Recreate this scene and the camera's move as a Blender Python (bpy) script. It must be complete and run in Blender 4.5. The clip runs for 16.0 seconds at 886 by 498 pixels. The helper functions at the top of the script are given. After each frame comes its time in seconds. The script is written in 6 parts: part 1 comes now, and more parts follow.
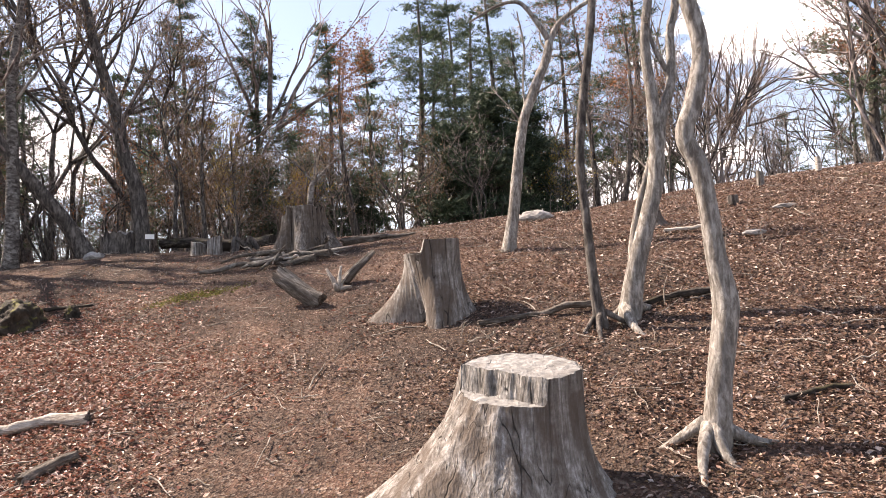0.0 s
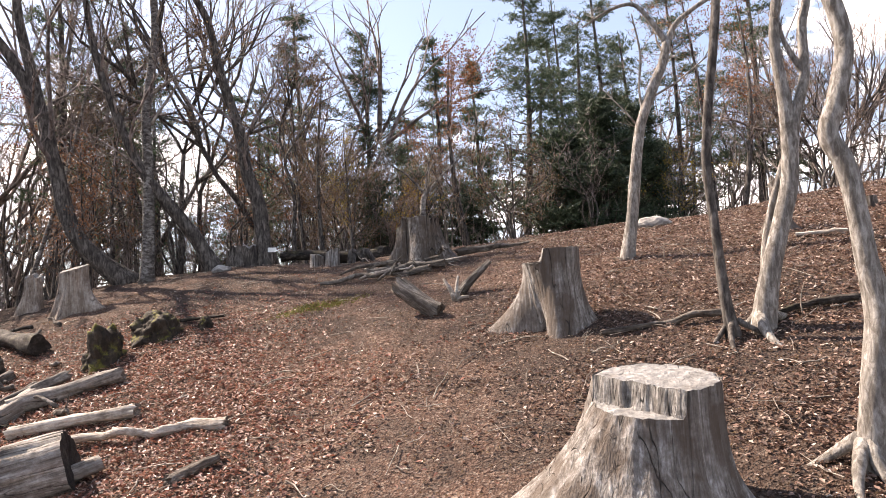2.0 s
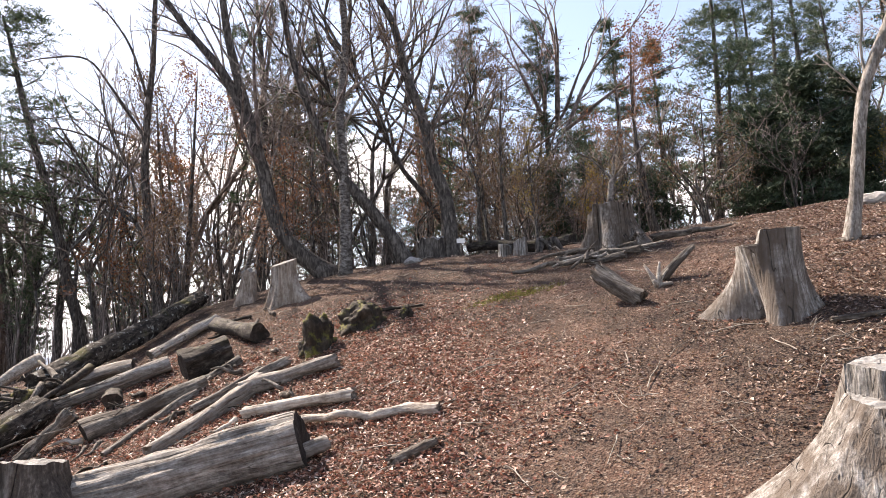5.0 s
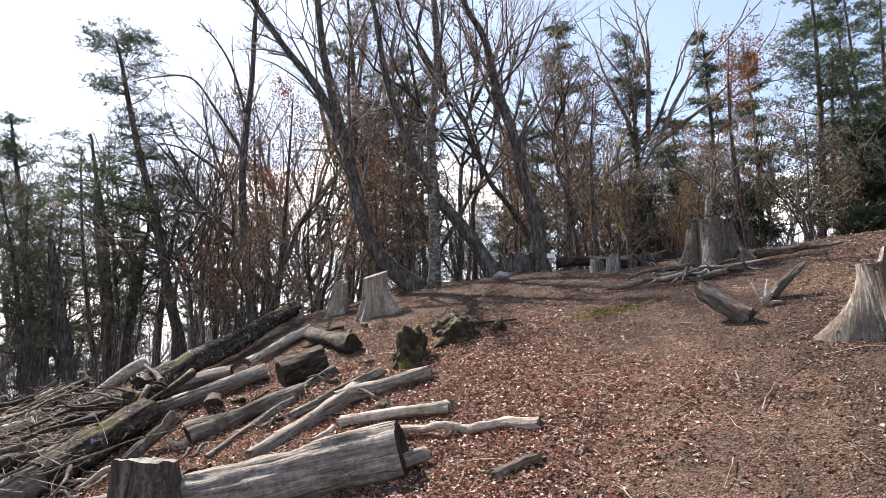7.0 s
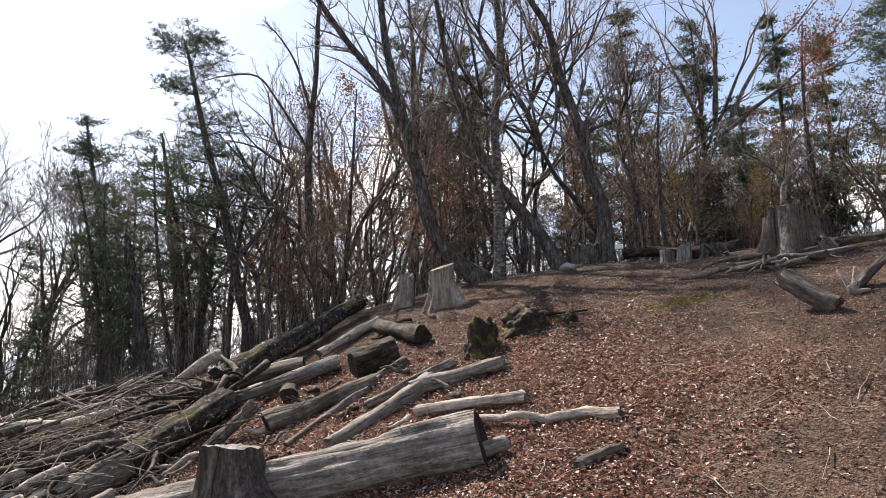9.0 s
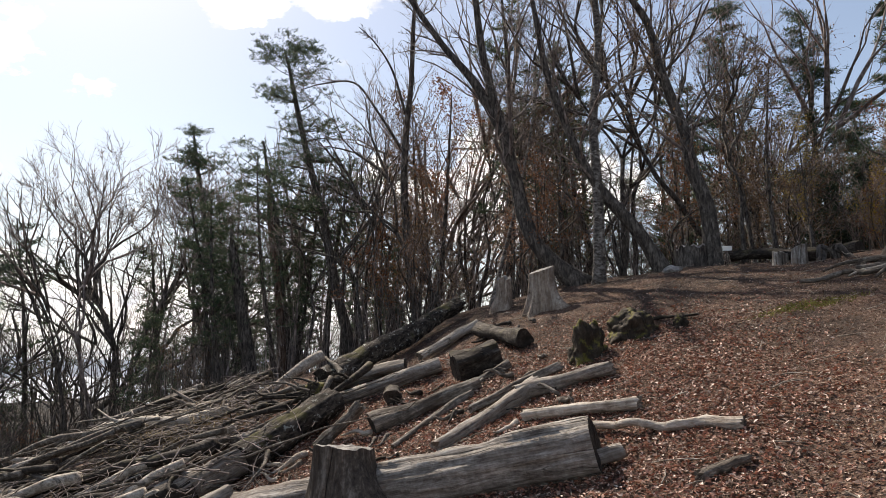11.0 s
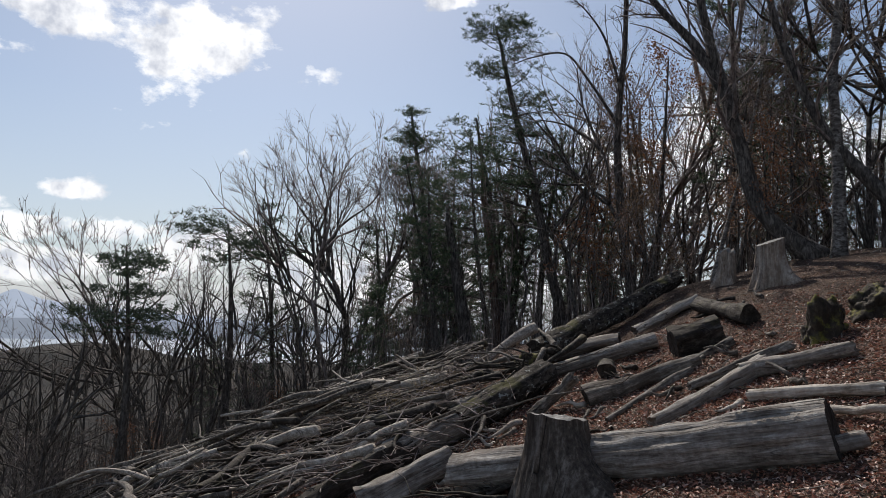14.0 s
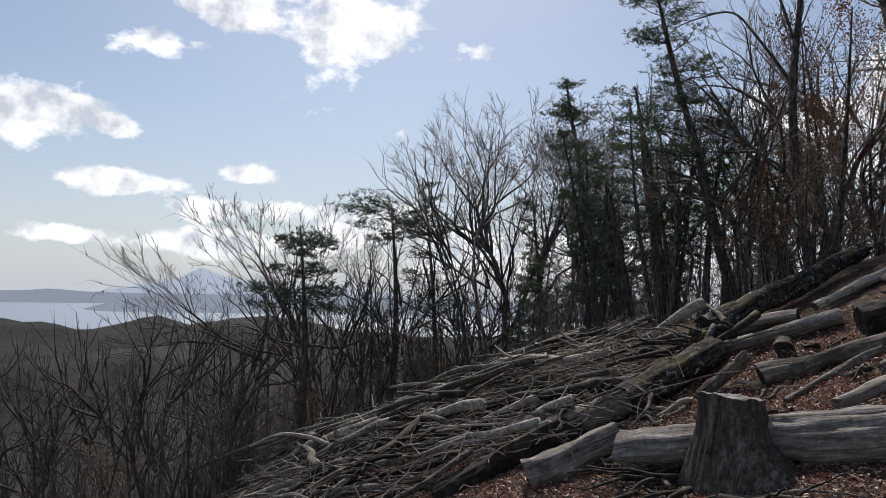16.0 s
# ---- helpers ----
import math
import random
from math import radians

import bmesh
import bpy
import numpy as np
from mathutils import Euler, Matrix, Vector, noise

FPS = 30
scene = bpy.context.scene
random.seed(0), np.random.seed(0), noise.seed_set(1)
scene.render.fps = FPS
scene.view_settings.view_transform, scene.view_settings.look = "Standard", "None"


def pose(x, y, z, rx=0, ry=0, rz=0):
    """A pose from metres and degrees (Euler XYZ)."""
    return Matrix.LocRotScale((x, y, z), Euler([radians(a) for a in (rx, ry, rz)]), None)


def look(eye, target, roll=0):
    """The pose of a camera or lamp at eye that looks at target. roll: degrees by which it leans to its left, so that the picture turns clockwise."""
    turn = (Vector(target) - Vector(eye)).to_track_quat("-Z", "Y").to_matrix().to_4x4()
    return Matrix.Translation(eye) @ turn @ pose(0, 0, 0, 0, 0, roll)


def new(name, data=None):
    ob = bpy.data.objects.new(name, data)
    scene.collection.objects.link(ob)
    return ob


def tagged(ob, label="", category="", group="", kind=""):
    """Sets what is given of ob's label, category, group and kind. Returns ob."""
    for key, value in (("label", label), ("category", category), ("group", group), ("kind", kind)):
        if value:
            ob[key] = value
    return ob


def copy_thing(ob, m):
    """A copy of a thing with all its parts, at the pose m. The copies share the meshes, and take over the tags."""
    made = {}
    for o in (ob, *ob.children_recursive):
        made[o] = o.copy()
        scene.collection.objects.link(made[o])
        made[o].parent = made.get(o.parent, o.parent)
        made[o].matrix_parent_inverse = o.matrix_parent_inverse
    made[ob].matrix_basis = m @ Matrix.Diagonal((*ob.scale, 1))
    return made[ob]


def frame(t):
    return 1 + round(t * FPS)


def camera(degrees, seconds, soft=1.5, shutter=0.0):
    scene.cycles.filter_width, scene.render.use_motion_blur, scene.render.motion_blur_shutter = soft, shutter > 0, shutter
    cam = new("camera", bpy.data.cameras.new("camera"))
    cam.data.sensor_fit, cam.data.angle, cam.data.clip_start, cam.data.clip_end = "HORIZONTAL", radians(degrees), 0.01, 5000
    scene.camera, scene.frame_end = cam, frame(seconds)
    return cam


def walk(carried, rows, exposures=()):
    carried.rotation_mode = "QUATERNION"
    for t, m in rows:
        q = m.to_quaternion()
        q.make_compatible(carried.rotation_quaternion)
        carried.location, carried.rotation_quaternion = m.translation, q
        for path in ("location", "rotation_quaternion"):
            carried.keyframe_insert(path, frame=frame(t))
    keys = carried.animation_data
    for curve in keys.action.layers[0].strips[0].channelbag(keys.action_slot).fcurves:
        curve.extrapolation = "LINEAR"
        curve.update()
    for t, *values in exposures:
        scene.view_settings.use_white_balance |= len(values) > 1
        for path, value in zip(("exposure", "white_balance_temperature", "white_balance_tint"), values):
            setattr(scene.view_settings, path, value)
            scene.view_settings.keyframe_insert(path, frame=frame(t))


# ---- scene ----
cam = camera(61.4, 16.0, 0.45)
PATH = [
    (0, (0.036, 0.028, 1.497), (-0.055, 2.016, 1.692), -2.4),
    (0.5, (0.012, 0.037, 1.497), (-0.149, 2.02, 1.699), -2.3),
    (1, (-0.011, 0.026, 1.504), (-0.236, 2.002, 1.712), -2.4),
    (1.5, (-0.038, 0.01, 1.51), (-0.343, 1.973, 1.741), -2.5),
    (2, (-0.06, 0.02, 1.501), (-0.428, 1.972, 1.733), -2.4),
    (2.5, (-0.086, 0.026, 1.496), (-0.522, 1.967, 1.709), -2.0),
    (3, (-0.098, 0.024, 1.499), (-0.595, 1.95, 1.713), -1.7),
    (3.5, (-0.099, 0.012, 1.504), (-0.662, 1.917, 1.736), -1.6),
    (4, (-0.131, 0.005, 1.497), (-0.77, 1.886, 1.726), -2.2),
    (4.2, (-0.167, -0.005, 1.496), (-0.854, 1.86, 1.722), -2.4),
    (6.5, (-0.351, -0.031, 1.479), (-1.269, 1.728, 1.729), -1.1),
    (7, (-0.404, -0.058, 1.473), (-1.395, 1.658, 1.747), -0.8),
    (7.5, (-0.449, -0.075, 1.473), (-1.503, 1.602, 1.748), -0.5),
    (8, (-0.488, -0.084, 1.466), (-1.581, 1.57, 1.736), -0.6),
    (10.3, (-0.621, -0.156, 1.423), (-1.812, 1.428, 1.691), -0.9),
    (10.5, (-0.66, -0.156, 1.45), (-1.888, 1.397, 1.729), -0.6),
    (11, (-0.663, -0.163, 1.444), (-1.967, 1.329, 1.716), -0.1),
    (11.5, (-0.64, -0.156, 1.47), (-2.043, 1.243, 1.744), 0.1),
    (12, (-0.638, -0.158, 1.458), (-2.12, 1.157, 1.733), 0.5),
    (12.5, (-0.651, -0.169, 1.448), (-2.177, 1.096, 1.713), 1.0),
    (13, (-0.655, -0.191, 1.447), (-2.226, 1.022, 1.691), 1.1),
    (13.5, (-0.658, -0.188, 1.436), (-2.296, 0.939, 1.659), 1.6),
    (14, (-0.652, -0.176, 1.421), (-2.329, 0.896, 1.619), 1.4),
    (14.5, (-0.651, -0.189, 1.404), (-2.377, 0.81, 1.561), 2.4),
    (15, (-0.657, -0.245, 1.446), (-2.428, 0.675, 1.579), 1.8),
    (15.5, (-0.643, -0.242, 1.441), (-2.468, 0.568, 1.563), 1.5),
    (16, (-0.611, -0.256, 1.433), (-2.478, 0.449, 1.555), 1.2),
]
EXPOSURES = [(0, 1.55, 7450, 19), (4, 1.54, 7250, 17), (8, 1.2, 6950, 14), (11, 0.6, 7150, 12), (11.5, 0.5, 6900, 9), (12.3, 0.0, 6550, 10), (14.5, -0.12, 6450, 10), (16, -0.12, 6400, 10)]
walk(cam, [(t, look(eye, target, roll)) for t, eye, target, roll in PATH], EXPOSURES)

# ---- world, sun, exposure ----
SUN_AZ, SUN_EL = -71.0, 46.0          # degrees from +y towards +x, and above the horizon
sx, sy, sz = (math.sin(radians(SUN_AZ)) * math.cos(radians(SUN_EL)), math.cos(radians(SUN_AZ)) * math.cos(radians(SUN_EL)), math.sin(radians(SUN_EL)))
sun = new("sun", bpy.data.lights.new("sun", "SUN"))
sun.data.energy, sun.data.angle, sun.data.color = 5.0, radians(0.6), (1.0, 0.93, 0.84)
sun.matrix_world = look((0, 0, 60), (-sx, -sy, 60 - sz))


class G:
    """A node tree with short calls."""

    def __init__(self, tree):
        self.t = tree
        tree.nodes.clear()

    def n(self, kind, **kw):
        node = self.t.nodes.new("ShaderNode" + kind)
        for key, value in kw.items():
            if key in node.inputs:
                self.put(node.inputs[key], value)
            else:
                setattr(node, key, value)
        return node

    def put(self, socket, value):
        if hasattr(value, "is_output"):
            self.t.links.new(value, socket)
        else:
            socket.default_value = value

    def math(self, op, a, b=0.0, clamp=False):
        node = self.t.nodes.new("ShaderNodeMath")
        node.operation, node.use_clamp = op, clamp
        self.put(node.inputs[0], a)
        self.put(node.inputs[1], b)
        return node.outputs[0]

    def mix(self, f, a, b, blend="MIX"):
        node = self.t.nodes.new("ShaderNodeMix")
        node.data_type, node.blend_type = "RGBA", blend
        self.put(node.inputs[0], f)
        self.put(node.inputs[6], a if hasattr(a, "is_output") else (*a, 1))
        self.put(node.inputs[7], b if hasattr(b, "is_output") else (*b, 1))
        return node.outputs[2]

    def ramp(self, f, stops):
        node = self.t.nodes.new("ShaderNodeValToRGB")
        e = node.color_ramp.elements
        while len(e) < len(stops):
            e.new(0.5)
        for k, (p, c) in enumerate(stops):
            e[k].position = p
            e[k].color = (*c, 1) if not isinstance(c, (int, float)) else (c, c, c, 1)
        self.put(node.inputs[0], f)
        return node.outputs[0]

    def noise(self, vec, scale, detail=4.0, rough=0.55, dist=0.0):
        node = self.n("TexNoise", Vector=vec, Scale=scale, Detail=detail, Roughness=rough, Distortion=dist)
        return node.outputs[0]

    def scaled(self, vec, s):
        return self.n("Mapping", Vector=vec, Scale=s).outputs[0]


def make_world():
    w = bpy.data.worlds.new("world")
    w.use_nodes = True
    g = G(w.node_tree)
    sky = g.n("TexSky", sky_type="NISHITA", sun_disc=False, sun_elevation=radians(SUN_EL), sun_rotation=radians(SUN_AZ), altitude=250.0, air_density=1.0, dust_density=1.1, ozone_density=1.3)
    way = g.n("TexCoord").outputs["Generated"]
    sep = g.n("SeparateXYZ", Vector=way)
    az = g.math("MULTIPLY", g.math("ARCTAN2", sep.outputs[0], sep.outputs[1]), 57.2958)
    el = g.math("MULTIPLY", g.math("ARCSINE", sep.outputs[2]), 57.2958)
    n1 = g.noise(g.scaled(way, (1, 1, 1.7)), 11.0, 7.0, 0.6)
    # single cumulus clouds: azimuth, elevation, half width, half height
    total = None
    for a, e, ww, hh in ((-76.5, 19.5, 6.4, 3.0), (-85.0, 20.9, 5.6, 2.3), (-91.0, 17.6, 4.4, 1.3), (-98.5, 11.6, 4.6, 2.3), (-94.0, 11.4, 2.0, 0.9), (-92.8, 7.5, 4.2, 0.9), (-84.9, 8.5, 2.6, 0.9),
                         (-87.0, 5.8, 3.0, 0.9), (-81.0, 6.0, 4.2, 1.1), (-74.5, 5.6, 6.0, 1.7), (-96.8, 3.6, 4.0, 0.8), (-86.0, 3.6, 9.0, 1.1), (-60.0, 3.4, 16.0, 2.2), (-57.2, 25.0, 4.5, 1.8), (-49.5, 26.0, 4.0, 1.8),
                         (21.5, 19.0, 6.0, 3.2), (17.0, 11.0, 5.0, 1.5), (34.0, 13.0, 5.0, 2.0), (-35.0, 12.0, 12.0, 4.0), (5.0, 9.0, 14.0, 3.0), (70.0, 20.0, 16.0, 5.0), (140.0, 18.0, 20.0, 6.0)):
        da = g.math("DIVIDE", g.math("SUBTRACT", az, a), ww)
        de = g.math("DIVIDE", g.math("SUBTRACT", el, e), hh)
        q = g.math("ADD", g.math("MULTIPLY", da, da), g.math("MULTIPLY", de, de))
        one = g.math("POWER", 2.718, g.math("MULTIPLY", q, -1.0))
        total = one if total is None else g.math("MAXIMUM", total, one)
    dense = g.math("ADD", total, g.math("MULTIPLY", g.math("SUBTRACT", n1, 0.5), 2.3))
    cover = g.ramp(dense, [(0.39, 0.0), (0.62, 1.0)])
    body = g.ramp(g.noise(way, 26.0, 4.0), [(0.34, (6.8, 7.1, 7.9)), (0.54, (12.6, 12.6, 12.7))])
    haze = g.ramp(g.math("DIVIDE", el, 16.0), [(0.0, 0.9), (0.3, 0.5), (1.0, 0.08)])
    base = g.mix(haze, sky.outputs[0], (6.2, 6.7, 7.5))
    out = g.mix(g.math("MULTIPLY", cover, 0.92), base, body)
    bg = g.n("Background", Color=out, Strength=0.098)
    g.t.links.new(bg.outputs[0], g.n("OutputWorld").inputs[0])
    scene.world = w


make_world()

# ---- materials ----


def material(name):
    m = bpy.data.materials.new(name)
    m.use_nodes = True
    return m, G(m.node_tree)


def finish(g, color, rough=0.9, bump=None, strength=0.4, dist=0.01, spec=0.25, trans=0.0):
    b = g.n("BsdfPrincipled", **{"Base Color": color, "Roughness": rough, "Specular IOR Level": spec})
    if bump is not None:
        g.put(b.inputs["Normal"], g.n("Bump", Height=bump, Strength=strength, Distance=dist).outputs[0])
    out = b.outputs[0]
    if trans:
        tr = g.n("BsdfTranslucent", Color=color)
        out = g.n("MixShader", Fac=trans)
        g.t.links.new(b.outputs[0], out.inputs[1])
        g.t.links.new(tr.outputs[0], out.inputs[2])
        out = out.outputs[0]
    g.t.links.new(out, g.n("OutputMaterial").inputs[0])


def wood(name, dark, mid, pale, grain, cracks=0.5, moss=0.0, stain=1.6, blot=0.75, wetness=0.50):
    """Weathered wood: long fibres, drying checks that run with the grain, soft stains; moss on what faces the sky."""
    m, g = material(name)
    co = g.n("TexCoord").outputs["Object"]
    rnd = g.n("ObjectInfo").outputs["Random"]
    vec = g.n("VectorMath", operation="ADD", **{"Vector": co})
    g.put(vec.inputs[1], g.n("CombineXYZ", X=g.math("MULTIPLY", rnd, 17.0), Y=g.math("MULTIPLY", rnd, 9.0), Z=g.math("MULTIPLY", rnd, 5.0)).outputs[0])
    co = vec.outputs[0]
    fib = g.noise(g.scaled(co, grain), 1.0, 5.0, 0.6, 0.35)
    fine = g.noise(g.scaled(co, tuple(3.0 * v for v in grain)), 1.0, 2.0, 0.6)
    streak = g.noise(g.scaled(co, tuple(0.2 * v * (stain / 1.6) for v in grain)), 1.0, 4.0, 0.6, 0.5)
    patch = g.noise(co, 4.2, 5.0, 0.6, 0.3)
    spot = g.noise(co, 26.0, 4.0, 0.7)
    tone = g.math("ADD", g.math("MULTIPLY", fib, 0.36), g.math("ADD", g.math("MULTIPLY", fine, 0.16), g.math("ADD", g.math("MULTIPLY", spot, 0.22), g.math("MULTIPLY", patch, 0.26))))
    col = g.ramp(tone, [(0.40, dark), (0.50, mid), (0.60, pale)])
    wet = g.math("ADD", g.math("MULTIPLY", streak, 0.55), g.math("MULTIPLY", patch, 0.45))
    col = g.mix(g.ramp(wet, [(wetness, 0.0), (wetness + 0.09, blot)]), col, (0.40 * mid[0], 0.33 * mid[1], 0.28 * mid[2]))
    low = min(grain)
    long = g.noise(g.scaled(co, tuple(0.10 * v if v == low and low < max(grain) else 0.26 * v for v in grain)), 1.0, 1.5, 0.5, 0.1)
    line = g.ramp(g.math("ABSOLUTE", g.math("SUBTRACT", long, 0.5)), [(0.0, 0.0), (0.009, 1.0)])
    here = g.ramp(g.noise(g.scaled(co, tuple(0.17 * v for v in grain)), 1.0, 2.0), [(0.44, 0.0), (0.54, 1.0)])
    gap = g.math("SUBTRACT", 1.0, g.math("MULTIPLY", g.math("SUBTRACT", 1.0, line), here))
    col = g.mix(g.math("MULTIPLY", g.math("SUBTRACT", 1.0, gap), min(1.0, 1.5 * cracks)), col, tuple(0.3 * v for v in dark))
    if moss:
        nz = g.n("SeparateXYZ", Vector=g.n("NewGeometry").outputs["Normal"]).outputs[2]
        f = g.math("MULTIPLY", g.ramp(nz, [(-0.2, 0.0), (0.5, 1.0)]), g.ramp(g.noise(co, 6.0, 5.0, 0.65), [(0.50, 0.0), (0.60, 1.0)]))
        col = g.mix(g.math("MULTIPLY", f, moss), col, (0.17, 0.155, 0.02))
    h = g.math("ADD", g.math("MULTIPLY", fib, 0.7), g.math("ADD", g.math("MULTIPLY", fine, 0.25), g.math("ADD", g.math("MULTIPLY", spot, 0.3), g.math("MULTIPLY", gap, 0.9 * cracks))))
    finish(g, col, 0.85, h, 0.9, 0.02, 0.25)
    return m


def bark(name, dark, mid, pale, scale=9.0, stretch=0.3, blotch=0.5, pale2=None):
    m, g = material(name)
    co = g.n("TexCoord").outputs["Object"]
    rnd = g.n("ObjectInfo").outputs["Random"]
    v = g.scaled(co, (scale * 2, scale * 2, scale * 2 * stretch))
    a = g.noise(v, 1.0, 6.0, 0.65, 0.4)
    b = g.noise(co, 7.0, 5.0, 0.65)
    col = g.ramp(a, [(0.38, dark), (0.5, mid), (0.62, pale)])
    col = g.mix(g.ramp(b, [(0.47, 0.0), (0.58, blotch)]), col, pale2 or tuple(0.5 * x for x in mid))
    col = g.mix(0.35, col, g.mix(rnd, (0.6, 0.6, 0.6), (1.0, 0.97, 0.92)), "MULTIPLY")
    finish(g, col, 0.9, a, 0.6, 0.02, 0.2)
    return m


def lichen_bark():
    """Dark rough bark of a dead trunk with pale grey lichen spots and bare worn strips."""
    m, g = material("dark lichen-spotted bark")
    co = g.n("TexCoord").outputs["Object"]
    a = g.noise(g.scaled(co, (9, 26, 26)), 1.0, 6.0, 0.65, 0.5)
    b = g.noise(co, 5.0, 5.0, 0.6)
    col = g.ramp(a, [(0.38, (0.010, 0.008, 0.006)), (0.5, (0.034, 0.028, 0.023)), (0.62, (0.095, 0.08, 0.068))])
    col = g.mix(g.ramp(b, [(0.54, 0.0), (0.62, 0.55)]), col, (0.13, 0.11, 0.092))
    nz = g.n("SeparateXYZ", Vector=g.n("NewGeometry").outputs["Normal"]).outputs[2]
    top = g.ramp(nz, [(0.1, 0.0), (0.7, 1.0)])
    spots = g.ramp(g.noise(co, 17.0, 4.0, 0.6), [(0.60, 0.0), (0.64, 1.0)])
    col = g.mix(g.math("MULTIPLY", spots, 0.75), col, (0.36, 0.37, 0.34))
    moss = g.math("MULTIPLY", top, g.ramp(g.noise(co, 3.2, 5.0, 0.6), [(0.54, 0.0), (0.63, 0.6)]))
    col = g.mix(moss, col, (0.085, 0.08, 0.02))
    finish(g, col, 0.9, a, 1.0, 0.03, 0.2)
    return m


def leafy(name, stops, trans=0.25, rough=0.75):
    """Leaves: each leaf its own tint."""
    m, g = material(name)
    r = g.n("NewGeometry").outputs["Random Per Island"]
    co = g.n("TexCoord").outputs["Object"]
    col = g.mix(g.ramp(g.noise(co, 60.0, 3.0), [(0.3, 0.0), (0.75, 0.35)]), g.ramp(r, stops), tuple(0.35 * v for v in stops[0][1]))
    finish(g, col, rough, None, trans=trans, spec=0.45)
    return m


def soil():
    m, g = material("forest soil")
    co = g.n("TexCoord").outputs["Object"]
    big = g.noise(co, 0.55, 5.0, 0.6)
    mid = g.noise(co, 3.4, 5.0, 0.65)
    fine = g.noise(co, 42.0, 5.0, 0.7)
    grit = g.n("TexVoronoi", Vector=co, Scale=70.0, Randomness=1.0)
    col = g.ramp(fine, [(0.36, (0.015, 0.011, 0.009)), (0.5, (0.045, 0.034, 0.028)), (0.64, (0.11, 0.085, 0.068))])
    litter = g.ramp(g.n("SeparateXYZ", Vector=grit.outputs[1]).outputs[0], [(0.0, (0.06, 0.032, 0.022)), (0.35, (0.15, 0.08, 0.055)), (0.75, (0.26, 0.155, 0.112)), (1.0, (0.45, 0.35, 0.28))])
    f = g.ramp(g.math("ADD", g.math("MULTIPLY", big, 0.5), g.math("MULTIPLY", mid, 0.5)), [(0.45, 0.12), (0.60, 0.6)])
    col = g.mix(f, col, litter)
    mossy = g.ramp(g.noise(co, 1.3, 6.0, 0.7), [(0.66, 0.0), (0.74, 0.5)])
    col = g.mix(mossy, col, (0.10, 0.095, 0.03))
    # wooded land past 12.5 m, its backlit shade darkened into the colour
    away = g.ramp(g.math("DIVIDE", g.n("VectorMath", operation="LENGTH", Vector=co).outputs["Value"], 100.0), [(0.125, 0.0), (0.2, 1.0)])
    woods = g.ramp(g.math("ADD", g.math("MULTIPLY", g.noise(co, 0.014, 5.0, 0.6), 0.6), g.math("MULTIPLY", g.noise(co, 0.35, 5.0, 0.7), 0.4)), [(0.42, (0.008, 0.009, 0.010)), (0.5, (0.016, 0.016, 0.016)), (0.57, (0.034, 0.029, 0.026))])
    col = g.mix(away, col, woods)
    h = g.math("ADD", fine, g.math("MULTIPLY", grit.outputs[0], 0.6))
    crowns = g.n("TexVoronoi", Vector=co, Scale=0.33, Randomness=1.0).outputs[0]
    h = g.math("ADD", g.math("MULTIPLY", h, g.math("SUBTRACT", 1.0, away)), g.math("MULTIPLY", away, g.math("MULTIPLY", g.math("ADD", g.noise(co, 0.05, 7.0, 0.65), g.math("MULTIPLY", crowns, -0.06)), 130.0)))
    finish(g, col, 0.95, h, 0.9, 0.03, 0.15)
    return m


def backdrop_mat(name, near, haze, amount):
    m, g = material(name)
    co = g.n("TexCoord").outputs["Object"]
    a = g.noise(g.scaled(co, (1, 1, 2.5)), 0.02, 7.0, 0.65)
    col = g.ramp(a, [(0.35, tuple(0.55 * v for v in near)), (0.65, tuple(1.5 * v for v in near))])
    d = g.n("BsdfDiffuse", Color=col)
    # aerial haze is painted on: the hills glow in the haze colour
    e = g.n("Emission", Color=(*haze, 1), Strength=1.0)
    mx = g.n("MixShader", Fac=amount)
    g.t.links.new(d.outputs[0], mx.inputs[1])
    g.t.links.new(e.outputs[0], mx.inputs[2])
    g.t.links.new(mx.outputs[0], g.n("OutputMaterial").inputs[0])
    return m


SOIL = soil()
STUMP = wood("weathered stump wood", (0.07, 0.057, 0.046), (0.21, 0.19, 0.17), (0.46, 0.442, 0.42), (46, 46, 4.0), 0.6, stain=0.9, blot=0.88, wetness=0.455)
STUMP_TOP = wood("grey cut stump top", (0.14, 0.131, 0.12), (0.225, 0.216, 0.203), (0.34, 0.33, 0.315), (30, 30, 30), 0.3, blot=0.35)
MOSSY = wood("mossy rotten stump", (0.014, 0.011, 0.008), (0.036, 0.028, 0.02), (0.08, 0.062, 0.046), (18, 18, 8), 0.5, 0.6)
STUMP_PALE = wood("pale barkless stump", (0.13, 0.095, 0.07), (0.29, 0.235, 0.19), (0.46, 0.41, 0.35), (30, 30, 3.0), 0.6)
LOG_GREY = wood("grey barkless log", (0.075, 0.06, 0.049), (0.215, 0.19, 0.166), (0.41, 0.385, 0.352), (3.0, 40, 40), 0.75, stain=1.0, blot=0.6)
LOG_DARK = wood("dark barked log", (0.010, 0.008, 0.006), (0.034, 0.027, 0.022), (0.10, 0.086, 0.074), (9, 24, 24), 0.6, 0.1)
LOG_PALE = wood("pale bleached wood", (0.15, 0.12, 0.095), (0.36, 0.32, 0.275), (0.58, 0.53, 0.47), (3.0, 44, 44), 0.6, blot=0.5)
LICHEN = lichen_bark()
CUT_END = wood("dark sawn log end", (0.012, 0.009, 0.007), (0.03, 0.024, 0.019), (0.07, 0.056, 0.046), (20, 20, 20), 0.5)
